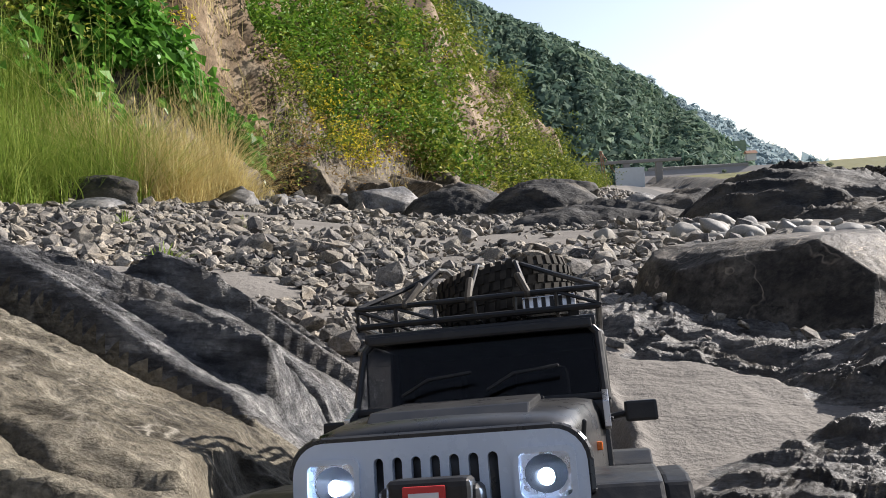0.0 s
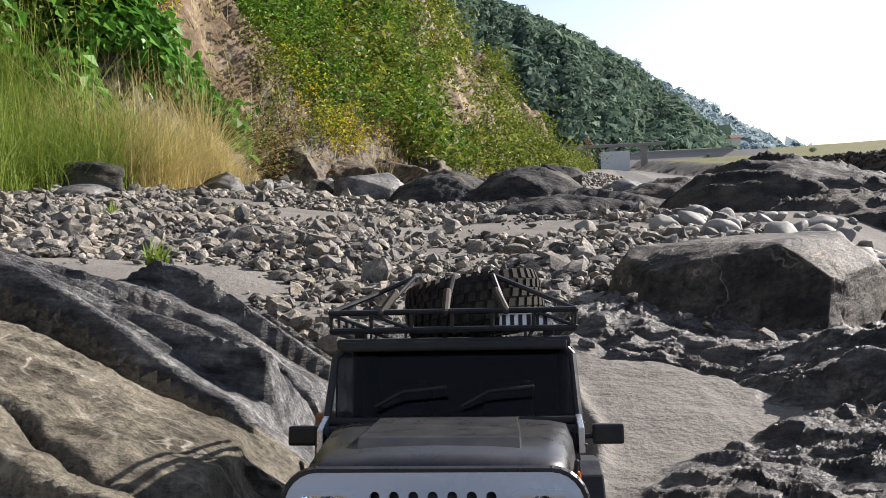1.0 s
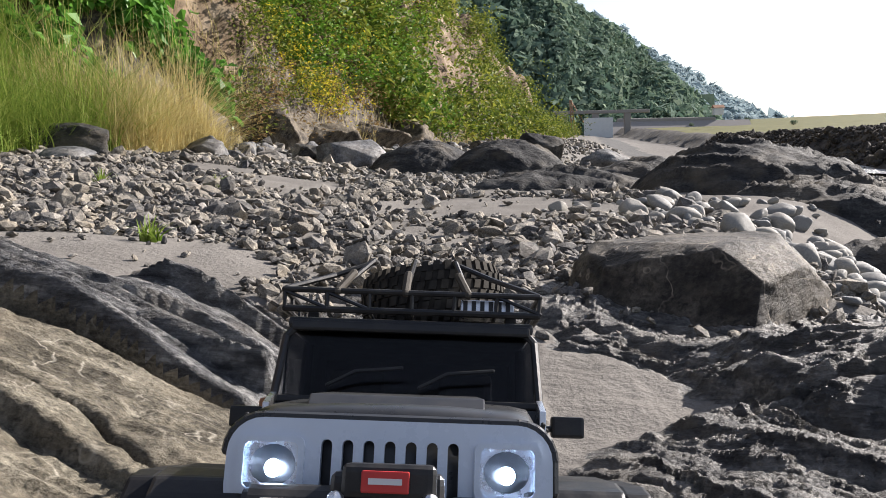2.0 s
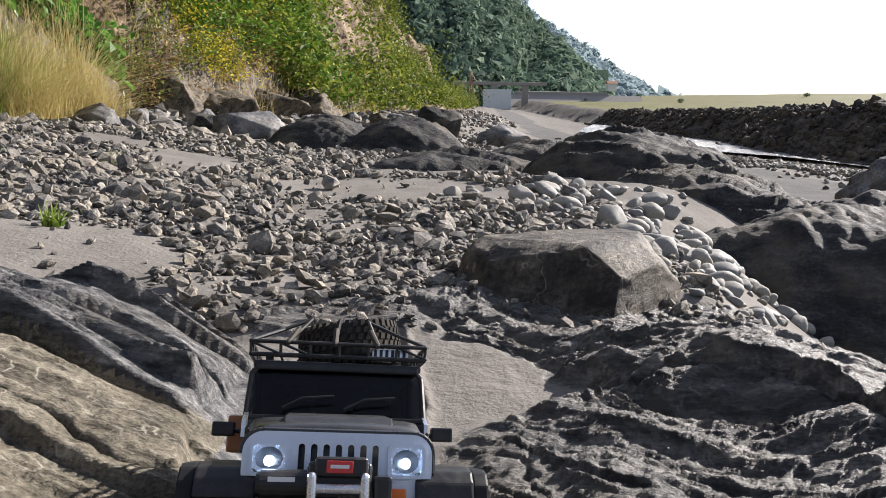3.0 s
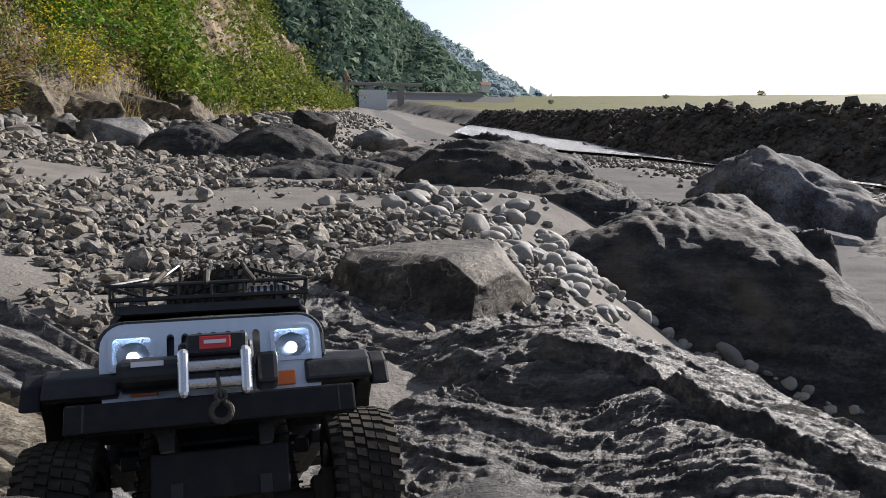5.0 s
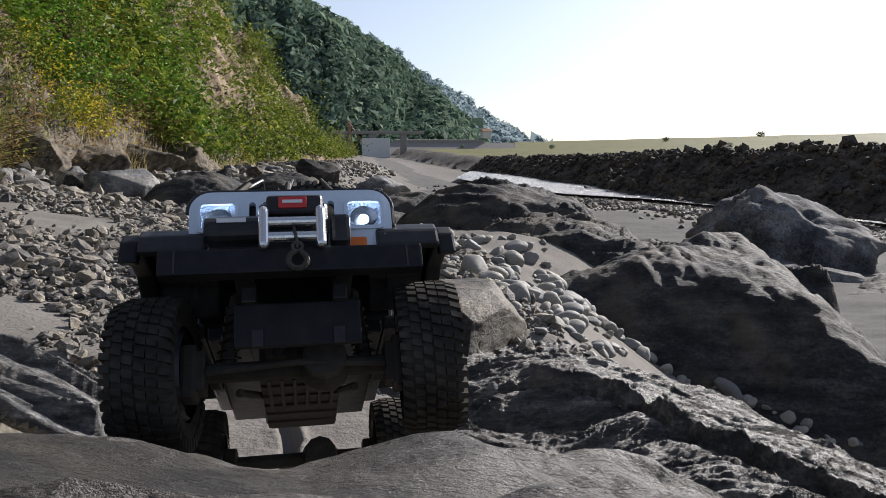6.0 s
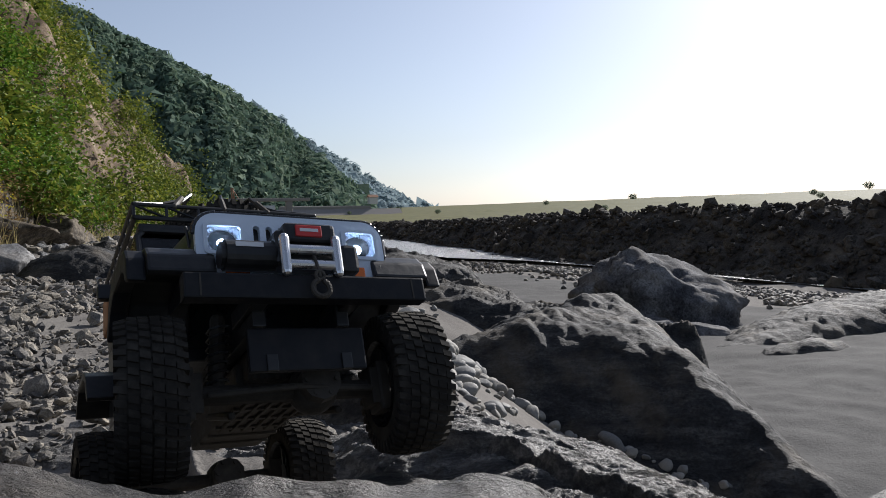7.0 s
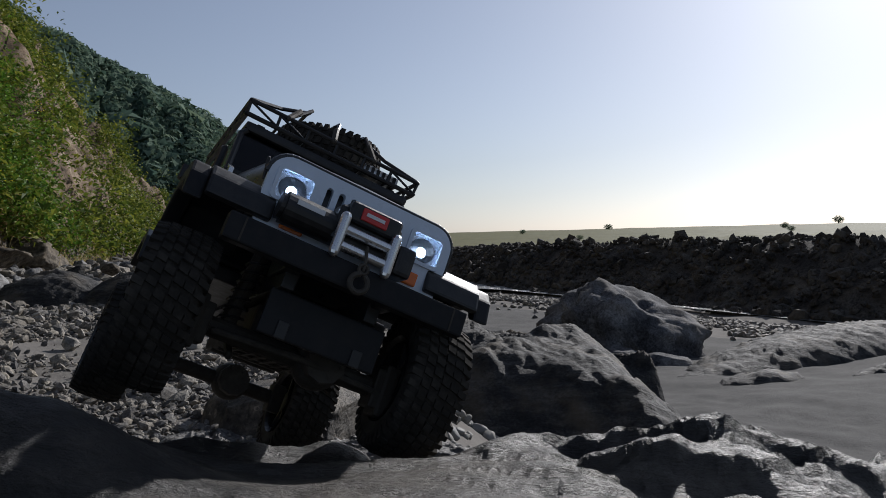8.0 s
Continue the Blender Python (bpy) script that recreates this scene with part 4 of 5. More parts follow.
# broad-leaved vine on the near slope
def vine_pick(r, n):
    ss, yy = [], []
    while len(ss) < n:
        y = r.uniform(5.5, 13.0, 4000)
        s = np.interp(y, (5.5, 8, 10, 13), (2.6, 2.0, 1.2, 0.55)) + r.normal(0, 0.38, 4000)
        ok = (s > 0.35) & (gate(s, y, 303, 0.6) > -0.3)
        ss.extend(s[ok]); yy.extend(y[ok])
    return np.array(ss[:n]), np.array(yy[:n])


c, _ = clumps(700, 30, 0.28, vine_pick, 301, 0.6)
leaves("vine", "broad glossy green vine leaves trailing down the slope", "vine", c, 0.2, M_VINE, 302, 0.75, 0.8)
c, rad = clumps(540, 85, 0.4, near_pick(4.5, 30, 0.3, 9, 311, 0.3), 312)
leaves("shrubs", "yellow-green leafy shrubs on the hillside", "shrubs", c, 0.09, M_SHRUB, 313)
c, rad = clumps(330, 70, 0.38, near_pick(6, 34, 0.2, 9, 317, 0.4), 318)
leaves("yellow_shrubs", "bright yellow flowering shrubs on the hillside", "shrubs", c, 0.08, M_YELLOW, 319)
c, rad = clumps(650, 60, 0.36, near_pick(4.5, 34, 0.1, 10, 321, 0.1), 322)
leaves("dry_brush", "dry brown brush between the green shrubs", "brush", c, 0.10, M_DRY, 323, 0.2, 0.25)
c, rad = clumps(1300, 75, 0.85, near_pick(20, 90, 0.3, 24, 331, 0.0, 1.0), 332)
leaves("hill_bushes", "green bushes and small trees farther along the hillside", "bushes", c, 0.26, M_SHRUB, 333)
c, rad = clumps(420, 90, 0.65, near_pick(12, 34, 0.5, 5, 335, 0.3, 1.0), 336)
leaves("green_bushes", "fresh green bushes along the lower slope", "bushes", c, 0.14, M_BUSH, 337, 0.3, 0.5)


def blades(name, label, roots, height, mat, seed, lean=0.35, width=0.007, segs=3):
    r = np.random.default_rng(seed)
    roots, tall = roots if isinstance(roots, tuple) else (roots, 1.0)
    n = len(roots)
    h = height * tall * r.uniform(0.55, 1.15, n)
    a = r.uniform(0, 2 * np.pi, n)
    dirn = np.stack([np.cos(a), np.sin(a), np.zeros(n)], 1)
    side = np.stack([-np.sin(a + 0.8), np.cos(a + 0.8), np.zeros(n)], 1)
    bend = np.abs(r.normal(0, lean, n))
    rows = []
    for k in range(segs + 1):
        t = k / segs
        p = roots + dirn * (h * bend * t ** 2)[:, None] + np.array([0, 0, 1]) * (h * (t - 0.25 * bend * t ** 2))[:, None]
        w = width * (1 - 0.85 * t)
        rows.append(p + side * w)
        rows.append(p - side * w)
    v = np.stack(rows, 1).reshape(-1, 3)
    m = 2 * (segs + 1)
    k = np.arange(n)[:, None] * m
    f = np.concatenate([k + np.array([[2 * j, 2 * j + 1, 2 * j + 3, 2 * j + 2]]) for j in range(segs)], 1).reshape(-1, 4)
    return tagged(new(name, mesh_from(name, v, f, (mat,), None, False)), label, "grass", kind="stuff")


def tufts(n, per, area, seed, tight=0.1):
    r = np.random.default_rng(seed)
    x, y = area(r, n)
    cx = np.repeat(x, per) + r.normal(0, tight, n * per)
    cy = np.repeat(y, per) + r.normal(0, tight, n * per)
    s = hill_foot(cy) - cx
    z = np.where(s > 0, far_ground(hill_foot(cy), cy) + hill_z(s, cy), far_ground(cx, cy)) - 0.02
    return np.stack([cx, cy, z], 1), np.repeat(r.lognormal(-0.1, 0.45, n), per)


def green_area(r, n):
    y = r.uniform(6.6, 9.2, n)
    return hill_foot(y) + r.uniform(-0.9, 0.9, n) + 0.1, y


def straw_area(r, n):
    y = r.uniform(8.4, 10.4, n)
    return hill_foot(y) + r.uniform(-0.3, 1.0, n) + 0.15, y


blades("tall_grass", "tall green reed grass at the foot of the slope", tufts(420, 60, green_area, 341, 0.09), 0.62, M_GRASS, 342, 0.95, 0.006)
blades("straw_grass", "tall dry straw-coloured grass beside the green reeds", tufts(300, 60, straw_area, 344, 0.09), 0.66, M_STRAW, 345, 0.95, 0.006)
blades("slope_grass", "thin dry grass hanging on the hillside", tufts(420, 22, lambda r, n: (lambda y: (hill_foot(y) - r.uniform(-0.2, 3.5, n) * (0.5 + y / 30), y))(r.uniform(6, 34, n)), 347, 0.15), 0.6, M_STRAW, 348, 0.7)

for k, (px, py, hgt) in enumerate([(-0.95, 2.75, 0.10), (-1.9, 4.7, 0.12), (-1.3, 5.1, 0.10)]):
    ro = np.repeat(np.array([[px, py, float(far_ground(np.array(px), np.array(py)))]]), 26, 0) + np.random.default_rng(k).normal(0, 0.015, (26, 3)) * np.array([1, 1, 0])
    ob = blades("weed", "small green weed sprouting from the gravel", ro, hgt, M_GRASS, 350 + k, 0.7, 0.008)
    tagged(ob, category="plant", kind="thing")

# field trees on the skyline
for k, (px, py, s) in enumerate([(64, 82, 0.45), (90, 70, 0.5), (58, 120, 0.5), (120, 95, 0.7), (80, 190, 0.9), (100, 150, 0.7), (150, 180, 1.2), (75, 230, 1.0), (170, 120, 1.2), (56, 160, 0.5)]):
    z0 = float(far_ground(np.array(float(px)), np.array(float(py))))
    tree = tagged(new("tree"), "small distant field tree with a rounded green crown", "tree", "trees on the field")
    tree.matrix_world = pose(px, py, z0)
    bm = bmesh.new()
    bmesh.ops.create_cone(bm, cap_ends=True, segments=7, radius1=0.14 * s, radius2=0.06 * s, depth=0.8 * s, matrix=Matrix.Translation((0, 0, 0.4 * s)))
    part("trunk", bm, M_BARK, tree)
    r = np.random.default_rng(500 + k)
    d = r.normal(size=(420, 3)); d /= np.linalg.norm(d, axis=1)[:, None]
    c = d * r.uniform(0.4, 1, (420, 1)) * np.array([1.1, 1.1, 0.8]) * s + np.array([0, 0, 0.9 * s])
    cr = leaves("crown", "", "", c, 0.3 * s, M_TREE, 520 + k)
    for key in ("category", "kind"):
        if key in cr:
            del cr[key]
    cr.parent = tree


# ---- the model crawler ----
M_BLACK = plain_mat("black_plastic", (0.012, 0.012, 0.0125), 0.4, 0, 0.45, 0.2, 0.3, 90)
M_BODY = plain_mat("satin_grey_paint", (0.022, 0.023, 0.025), 0.3, 0.0, 0.5, 0.2, 0.0, 60)
# silver paint; the headlights' blue cast is mixed into the colour
M_GRILLE = plain_mat("silver_paint_lamp_tinted", (0.62, 0.69, 0.78), 0.28, 0.0, 0.5, 0.12, 0.0, 50)
M_BUMPER = plain_mat("black_powder_coated_steel", (0.008, 0.0085, 0.0105), 0.5, 0.0, 0.25, 0.15, 0.3, 70)
M_STEEL = plain_mat("brushed_aluminium", (0.72, 0.72, 0.72), 0.28, 1.0, 0.5, 0.2, 0.0, 120)
M_CAST = plain_mat("dusty_cast_metal", (0.05, 0.043, 0.034), 0.65, 0.2, 0.3, 0.6, 0.4, 80)
M_TYRE = plain_mat("dusty_black_rubber", (0.03, 0.027, 0.023), 0.9, 0, 0.12, 0.55, 0.5, 70)
M_ORANGE = plain_mat("orange_lens", (0.75, 0.17, 0.02), 0.2, 0, 0.5, 0.05)
M_RED = plain_mat("red_label", (0.55, 0.04, 0.035), 0.35, 0, 0.5, 0.1)
M_WHITE = plain_mat("white_print", (0.7, 0.7, 0.7), 0.5, 0, 0.4, 0.1)
M_DARKIN = plain_mat("dark_interior", (0.012, 0.012, 0.012), 0.8, 0, 0.2, 0.3)
M_BLUE = plain_mat("blue_anodised_link", (0.03, 0.16, 0.45), 0.35, 0.7, 0.5, 0.2)
M_TANK = plain_mat("orange_brown_fuel_can", (0.40, 0.17, 0.07), 0.5, 0, 0.4, 0.3)


def glass_mat(name, tint, rough=0.03):
    m, nt, b = node_mat(name, rough, 0, 0.5)
    b.inputs["Base Color"].default_value = (*tint, 1)
    b.inputs["Transmission Weight"].default_value = 1.0
    b.inputs["IOR"].default_value = 1.3
    return m


M_GLASS = glass_mat("tinted_glass", (0.35, 0.36, 0.38), 0.05)
M_LENS = glass_mat("clear_lens", (0.92, 0.95, 1.0), 0.02)


def glow_mat(name, col, strength):
    m, nt, b = node_mat(name, 0.3)
    b.inputs["Emission Color"].default_value = (*col, 1)
    b.inputs["Emission Strength"].default_value = strength
    return m


M_LED = glow_mat("led_glow", (0.62, 0.78, 1.0), 30.0)
M_REFLECT = glow_mat("lamp_reflector", (0.4, 0.58, 1.0), 1.3)
M_REFLECT.node_tree.nodes["Principled BSDF"].inputs["Base Color"].default_value = (0.7, 0.75, 0.8, 1)
M_REFLECT.node_tree.nodes["Principled BSDF"].inputs["Metallic"].default_value = 0.8


def block(x0, x1, y0, y1, z0, z1, bevel=0.002, segs=2, taper=None, bm=None):
    """A bevelled block; taper shrinks the top in (x, y)."""
    own = bmesh.new()
    bmesh.ops.create_cube(own, size=1)
    for v in own.verts:
        top = v.co.z > 0
        v.co = Vector(((x0 + x1) / 2 + v.co.x * (x1 - x0), (y0 + y1) / 2 + v.co.y * (y1 - y0), (z0 + z1) / 2 + v.co.z * (z1 - z0)))
        if taper and top:
            v.co.x = (x0 + x1) / 2 + (v.co.x - (x0 + x1) / 2) * taper[0]
            v.co.y += taper[1]
    if bevel:
        bmesh.ops.bevel(own, geom=own.edges[:], offset=bevel, segments=segs, profile=0.6, affect="EDGES")
    if bm is None:
        return own
    me = bpy.data.meshes.new("tmp")
    own.to_mesh(me)
    own.free()
    bm.from_mesh(me)
    bpy.data.meshes.remove(me)
    return bm


def rod(bm, a, b, r, segs=8, r2=None):
    a, b = Vector(a), Vector(b)
    d = b - a
    m = Matrix.Translation((a + b) / 2) @ d.to_track_quat("Z", "Y").to_matrix().to_4x4()
    bmesh.ops.create_cone(bm, cap_ends=True, segments=segs, radius1=r, radius2=r if r2 is None else r2, depth=d.length, matrix=m)
    return bm


def rods(points, r, segs=8, closed=False):
    bm = bmesh.new()
    pts = list(points) + ([points[0]] if closed else [])
    for a, b in zip(pts, pts[1:]):
        rod(bm, a, b, r, segs)
    for p in pts:
        bmesh.ops.create_uvsphere(bm, u_segments=8, v_segments=6, radius=r, matrix=Matrix.Translation(p))
    return bm


def prism(poly, axis_from, axis_to, bevel=0.0015):
    """Extrude a (y, z) outline along x."""
    bm = bmesh.new()
    a = [bm.verts.new((axis_from, y, z)) for y, z in poly]
    b = [bm.verts.new((axis_to, y, z)) for y, z in poly]
    bm.faces.new(a[::-1])
    bm.faces.new(b)
    for i in range(len(poly)):
        j = (i + 1) % len(poly)
        bm.faces.new((a[i], a[j], b[j], b[i]))
    bmesh.ops.recalc_face_normals(bm, faces=bm.faces[:])
    if bevel:
        bmesh.ops.bevel(bm, geom=bm.edges[:], offset=bevel, segments=2, profile=0.6, affect="EDGES")
    return bm


def plate(outline, y0, y1, holes=(), bevel=0.0):
    """A plate in the x-z plane with an outline and holes, from y0 to y1."""
    bm = bmesh.new()
    edges = []
    for ring in (outline, *holes):
        vs = [bm.verts.new((x, y0, z)) for x, z in ring]
        edges += [bm.edges.new((vs[i], vs[(i + 1) % len(vs)])) for i in range(len(vs))]
    bmesh.ops.triangle_fill(bm, use_beauty=True, edges=edges)
    faces = bm.faces[:]
    ext = bmesh.ops.extrude_face_region(bm, geom=faces)
    bmesh.ops.translate(bm, vec=(0, y1 - y0, 0), verts=[g for g in ext["geom"] if isinstance(g, bmesh.types.BMVert)])
    bmesh.ops.recalc_face_normals(bm, faces=bm.faces[:])
    return bm


def round_rect(cx, cz, w, h, r, n=4):
    pts = []
    for qx, qz, a0 in ((1, 1, 0), (-1, 1, 90), (-1, -1, 180), (1, -1, 270)):
        for k in range(n + 1):
            a = radians(a0 + 90 * k / n)
            pts.append((cx + qx * (w / 2 - r) + r * math.cos(a), cz + qz * (h / 2 - r) + r * math.sin(a)))
    return pts


def tyre_mesh(radius, width, inner, lugs=40):
    """A chunky tread tyre about the x axis: carcass and two staggered rings of lugs."""
    bm = bmesh.new()
    prof = [(-0.5, inner), (-0.53, 0.80), (-0.47, 0.93), (-0.33, 0.965), (0.33, 0.965), (0.47, 0.93), (0.53, 0.80), (0.5, inner)]
    n = 44
    ring = []
    for k in range(n):
        a = 2 * math.pi * k / n
        ring.append([bm.verts.new((x * width, math.cos(a) * q * radius, math.sin(a) * q * radius)) for x, q in prof])
    for k in range(n):
        for j in range(len(prof) - 1):
            bm.faces.new((ring[k][j], ring[k][j + 1], ring[(k + 1) % n][j + 1], ring[(k + 1) % n][j]))
    for f in bm.faces:
        f.smooth = True
    for k in range(lugs):
        for sgn in (-1, 1):
            for row, (x0, x1, lo, hi) in enumerate(((0.015, 0.17, 0.95, 1.0), (0.19, 0.345, 0.94, 0.995), (0.365, 0.55, 0.87, 0.98))):
                a = 2 * math.pi * (k + (0.5 if sgn > 0 else 0) + 0.25 * row) / lugs
                w = math.pi / lugs * (0.72 if row == 0 else 0.62)
                vs = []
                for q, wx in ((lo - 0.05, 1.0), (hi, 0.86)):
                    for xx, shift in ((x0, -0.25 * w), (x1, 0.35 * w)):
                        for s in (-1, 1):
                            aa = a + s * w * wx + shift * sgn
                            q2 = q - (0.035 if xx > 0.5 and row else 0)
                            vs.append(bm.verts.new((sgn * xx * width, math.cos(aa) * q2 * radius, math.sin(aa) * q2 * radius)))
                for f in ((0, 1, 3, 2), (4, 6, 7, 5), (0, 4, 5, 1), (2, 3, 7, 6), (0, 2, 6, 4), (1, 5, 7, 3)):
                    bm.faces.new([vs[i] for i in f])
    bmesh.ops.recalc_face_normals(bm, faces=bm.faces[:])
    return bm


def rim_mesh(radius, width):
    bm = bmesh.new()
    for x in (-0.48, 0.48):
        bmesh.ops.create_cone(bm, cap_ends=False, segments=28, radius1=radius, radius2=radius * 0.9, depth=0.14 * width, matrix=Matrix.Translation((x * width, 0, 0)) @ Matrix.Rotation(math.pi / 2, 4, "Y"))
    bmesh.ops.create_cone(bm, cap_ends=False, segments=28, radius1=radius * 0.86, radius2=radius * 0.86, depth=width, matrix=Matrix.Rotation(math.pi / 2, 4, "Y"))
    bmesh.ops.create_cone(bm, cap_ends=True, segments=20, radius1=radius * 0.3, radius2=radius * 0.22, depth=width * 0.8, matrix=Matrix.Rotation(math.pi / 2, 4, "Y"))
    for k in range(8):
        a = 2 * math.pi * k / 8
        for x in (-0.3, 0.3):
            rod(bm, (x * width, 0, 0), (x * width, math.cos(a) * radius * 0.88, math.sin(a) * radius * 0.88), radius * 0.11, 6)
    return bm


def tube_arc(centre, radius, r, a0, a1, n=14):
    return rods([(centre[0] + radius * math.cos(radians(a0 + (a1 - a0) * k / n)), centre[1], centre[2] + radius * math.sin(radians(a0 + (a1 - a0) * k / n))) for k in range(n + 1)], r, 7)


car = tagged(new("model_crawler"), "small black off-road model truck with pale grille and roof rack", "model truck")
TYRE_R, TYRE_W = 0.058, 0.042
TYRE_MESH = None
moving_wheels = []


def build_body():
    # hood: tapered, rounded, with a raised centre
    bm = bmesh.new()
    secs = []
    for y, w, top in ((0.034, 0.066, 0.0605), (0.042, 0.069, 0.066), (0.10, 0.0755, 0.072), (0.172, 0.083, 0.078)):
        pts = []
        for q, zz in ((-1.0, 0.012), (-1.0, top - 0.020), (-0.985, top - 0.009), (-0.93, top - 0.002), (-0.8, top), (-0.4, top + 0.0015), (0, top + 0.002), (0.4, top + 0.0015), (0.8, top), (0.93, top - 0.002), (0.985, top - 0.009), (1.0, top - 0.020), (1.0, 0.012)):
            pts.append(bm.verts.new((q * w, y, zz)))
        secs.append(pts)
    for s, t in zip(secs, secs[1:]):
        for i in range(len(s) - 1):
            bm.faces.new((s[i], s[i + 1], t[i + 1], t[i]))
    bm.faces.new(secs[0][::-1])
    bmesh.ops.recalc_face_normals(bm, faces=bm.faces[:])
    hood = part("hood", bm, M_BODY, car, "satin dark grey hood", True)
    part("hood_scoop", prism([(0.062, 0.0685), (0.07, 0.0745), (0.15, 0.0815), (0.158, 0.078)], -0.045, 0.045, 0.001), M_BODY, hood)
    for sx in (-1, 1):
        part("hood_latch", rods([(sx * 0.071, 0.06, 0.047), (sx * 0.0735, 0.058, 0.062)], 0.0013), M_BLACK, hood)
        part("marker_light", block(sx * 0.078 - 0.003, sx * 0.078 + 0.003, 0.12, 0.128, 0.045, 0.05, 0.001), M_ORANGE, hood)
    # grille panel with seven slots and lamp openings
    out = [(-0.071, 0.0), (0.071, 0.0), (0.074, 0.03)] + [(0.074 - 0.016 + 0.016 * math.cos(radians(a)), 0.044 + 0.016 * math.sin(radians(a))) for a in range(0, 91, 15)] + [(-0.074 + 0.016 - 0.016 * math.cos(radians(a)), 0.044 + 0.016 * math.sin(radians(a))) for a in range(90, -1, -15)] + [(-0.074, 0.03)]
    slots = [round_rect(0.0096 * k, 0.0365, 0.0050, 0.029, 0.0024, 3) for k in range(-3, 4)]
    lamps = [round_rect(sx * 0.0535, 0.039, 0.027, 0.023, 0.004, 3) for sx in (-1, 1)]
    grille = part("grille_panel", plate(out, 0.028, 0.033, slots + lamps), M_GRILLE, car, "pale silver grille panel with seven slots and a painted-in blue lamp tint")
    part("grille_trim", rods([(x * 1.012, 0.0305, z + 0.0008) for x, z in out[2:-1]], 0.0022, 6), M_BODY, car, "dark edge round the grille")
    part("grille_backing", block(-0.062, 0.062, 0.05, 0.054, 0.0, 0.058, 0), M_DARKIN, car)
    for sx in (-1, 1):
        lamp = part("headlight", plate(round_rect(sx * 0.0535, 0.039, 0.030, 0.026, 0.004, 3), 0.0262, 0.0295, [round_rect(sx * 0.0535, 0.039, 0.0245, 0.0205, 0.003, 3)]), M_GRILLE, car, "lit square headlight with a bluish glow")
        bm = bmesh.new()
        bmesh.ops.create_uvsphere(bm, u_segments=24, v_segments=16, radius=0.0118, matrix=Matrix.Translation((sx * 0.0535, 0.0325, 0.039)) @ Matrix.Diagonal((1.0, 0.9, 0.85, 1)))
        bmesh.ops.delete(bm, geom=[v for v in bm.verts if v.co.y < 0.0325], context="VERTS")
        part("reflector", bm, M_REFLECT, lamp, "", True)
        bm = bmesh.new()
        bmesh.ops.create_uvsphere(bm, u_segments=14, v_segments=10, radius=0.0046, matrix=Matrix.Translation((sx * 0.0535, 0.036, 0.0375)))
        part("led", bm, M_LED, lamp, "glowing white led", True)
        part("bezel", plate(round_rect(sx * 0.0535, 0.039, 0.027, 0.023, 0.003, 3), 0.0325, 0.034, [[(sx * 0.0535 + 0.0106 * math.cos(radians(a)), 0.039 + 0.0093 * math.sin(radians(a))) for a in range(0, 360, 20)]]), M_STEEL, lamp)
        part("lens", block(sx * 0.0535 - 0.0125, sx * 0.0535 + 0.0125, 0.0268, 0.0285, 0.0285, 0.0495, 0.0006), M_LENS, lamp).visible_shadow = False
        part("turn_signal", block(sx * 0.0455 - 0.0085, sx * 0.0455 + 0.0085, 0.0245, 0.029, 0.0085, 0.0185, 0.0012), M_ORANGE, car, "orange turn signal lens")
        part("grille_bolt", rods([(sx * 0.068, 0.0265, 0.02), (sx * 0.068, 0.029, 0.02)], 0.0018), M_BLACK, grille)
    # tub, cowl and cab
    part("tub", prism([(0.172, 0.0), (0.172, 0.076), (0.40, 0.076), (0.40, -0.01), (0.20, -0.01)], -0.0865, 0.0865, 0.003), M_BODY, car, "dark grey body tub")
    cab = part("cab_frame", rods([(-0.0865, 0.176, 0.077), (-0.0855, 0.199, 0.122), (-0.079, 0.2, 0.1295), (0.079, 0.2, 0.1295), (0.0855, 0.199, 0.122), (0.0865, 0.176, 0.077)], 0.0028, 8), M_BLACK, car, "black windscreen frame")
    part("header_bar", block(-0.082, 0.082, 0.195, 0.204, 0.1262, 0.1335, 0.002), M_BLACK, car)
    part("lower_bar", block(-0.0865, 0.0865, 0.172, 0.182, 0.0755, 0.0805, 0.0015), M_BLACK, car)
    bm = bmesh.new()
    vs = [bm.verts.new(p) for p in ((-0.0848, 0.1785, 0.080), (0.0848, 0.1785, 0.080), (0.0828, 0.2, 0.1268), (-0.0828, 0.2, 0.1268))]
    f = bm.faces.new(vs)
    ext = bmesh.ops.extrude_face_region(bm, geom=[f])
    bmesh.ops.translate(bm, vec=(0, 0.0015, -0.0005), verts=[g for g in ext["geom"] if isinstance(g, bmesh.types.BMVert)])
    bmesh.ops.recalc_face_normals(bm, faces=bm.faces[:])
    part("windscreen", bm, M_GLASS, car, "dark tinted windscreen")
    part("roof", block(-0.085, 0.085, 0.197, 0.40, 0.128, 0.136, 0.003), M_BLACK, car, "black hard top roof")
    part("rear_wall", block(-0.085, 0.085, 0.392, 0.40, 0.07, 0.13, 0.002), M_BLACK, car)
    for sx in (-1, 1):
        part("door_pillar", rods([(sx * 0.0855, 0.285, 0.075), (sx * 0.0855, 0.285, 0.13)], 0.005), M_BLACK, car)
        part("side_window", block(sx * 0.0855 - 0.0008, sx * 0.0855 + 0.0008, 0.205, 0.282, 0.077, 0.128, 0), M_GLASS, car, "tinted side window")
        part("quarter_panel", block(sx * 0.0855 - 0.0015, sx * 0.0855 + 0.0015, 0.288, 0.395, 0.072, 0.13, 0.001), M_BLACK, car)
        plate_ = part("corner_plate", prism([(0.152, 0.058), (0.152, 0.074), (0.172, 0.082), (0.172, 0.056)], sx * 0.0835, sx * 0.0875, 0.0004), M_STEEL, car, "riveted aluminium corner plate")
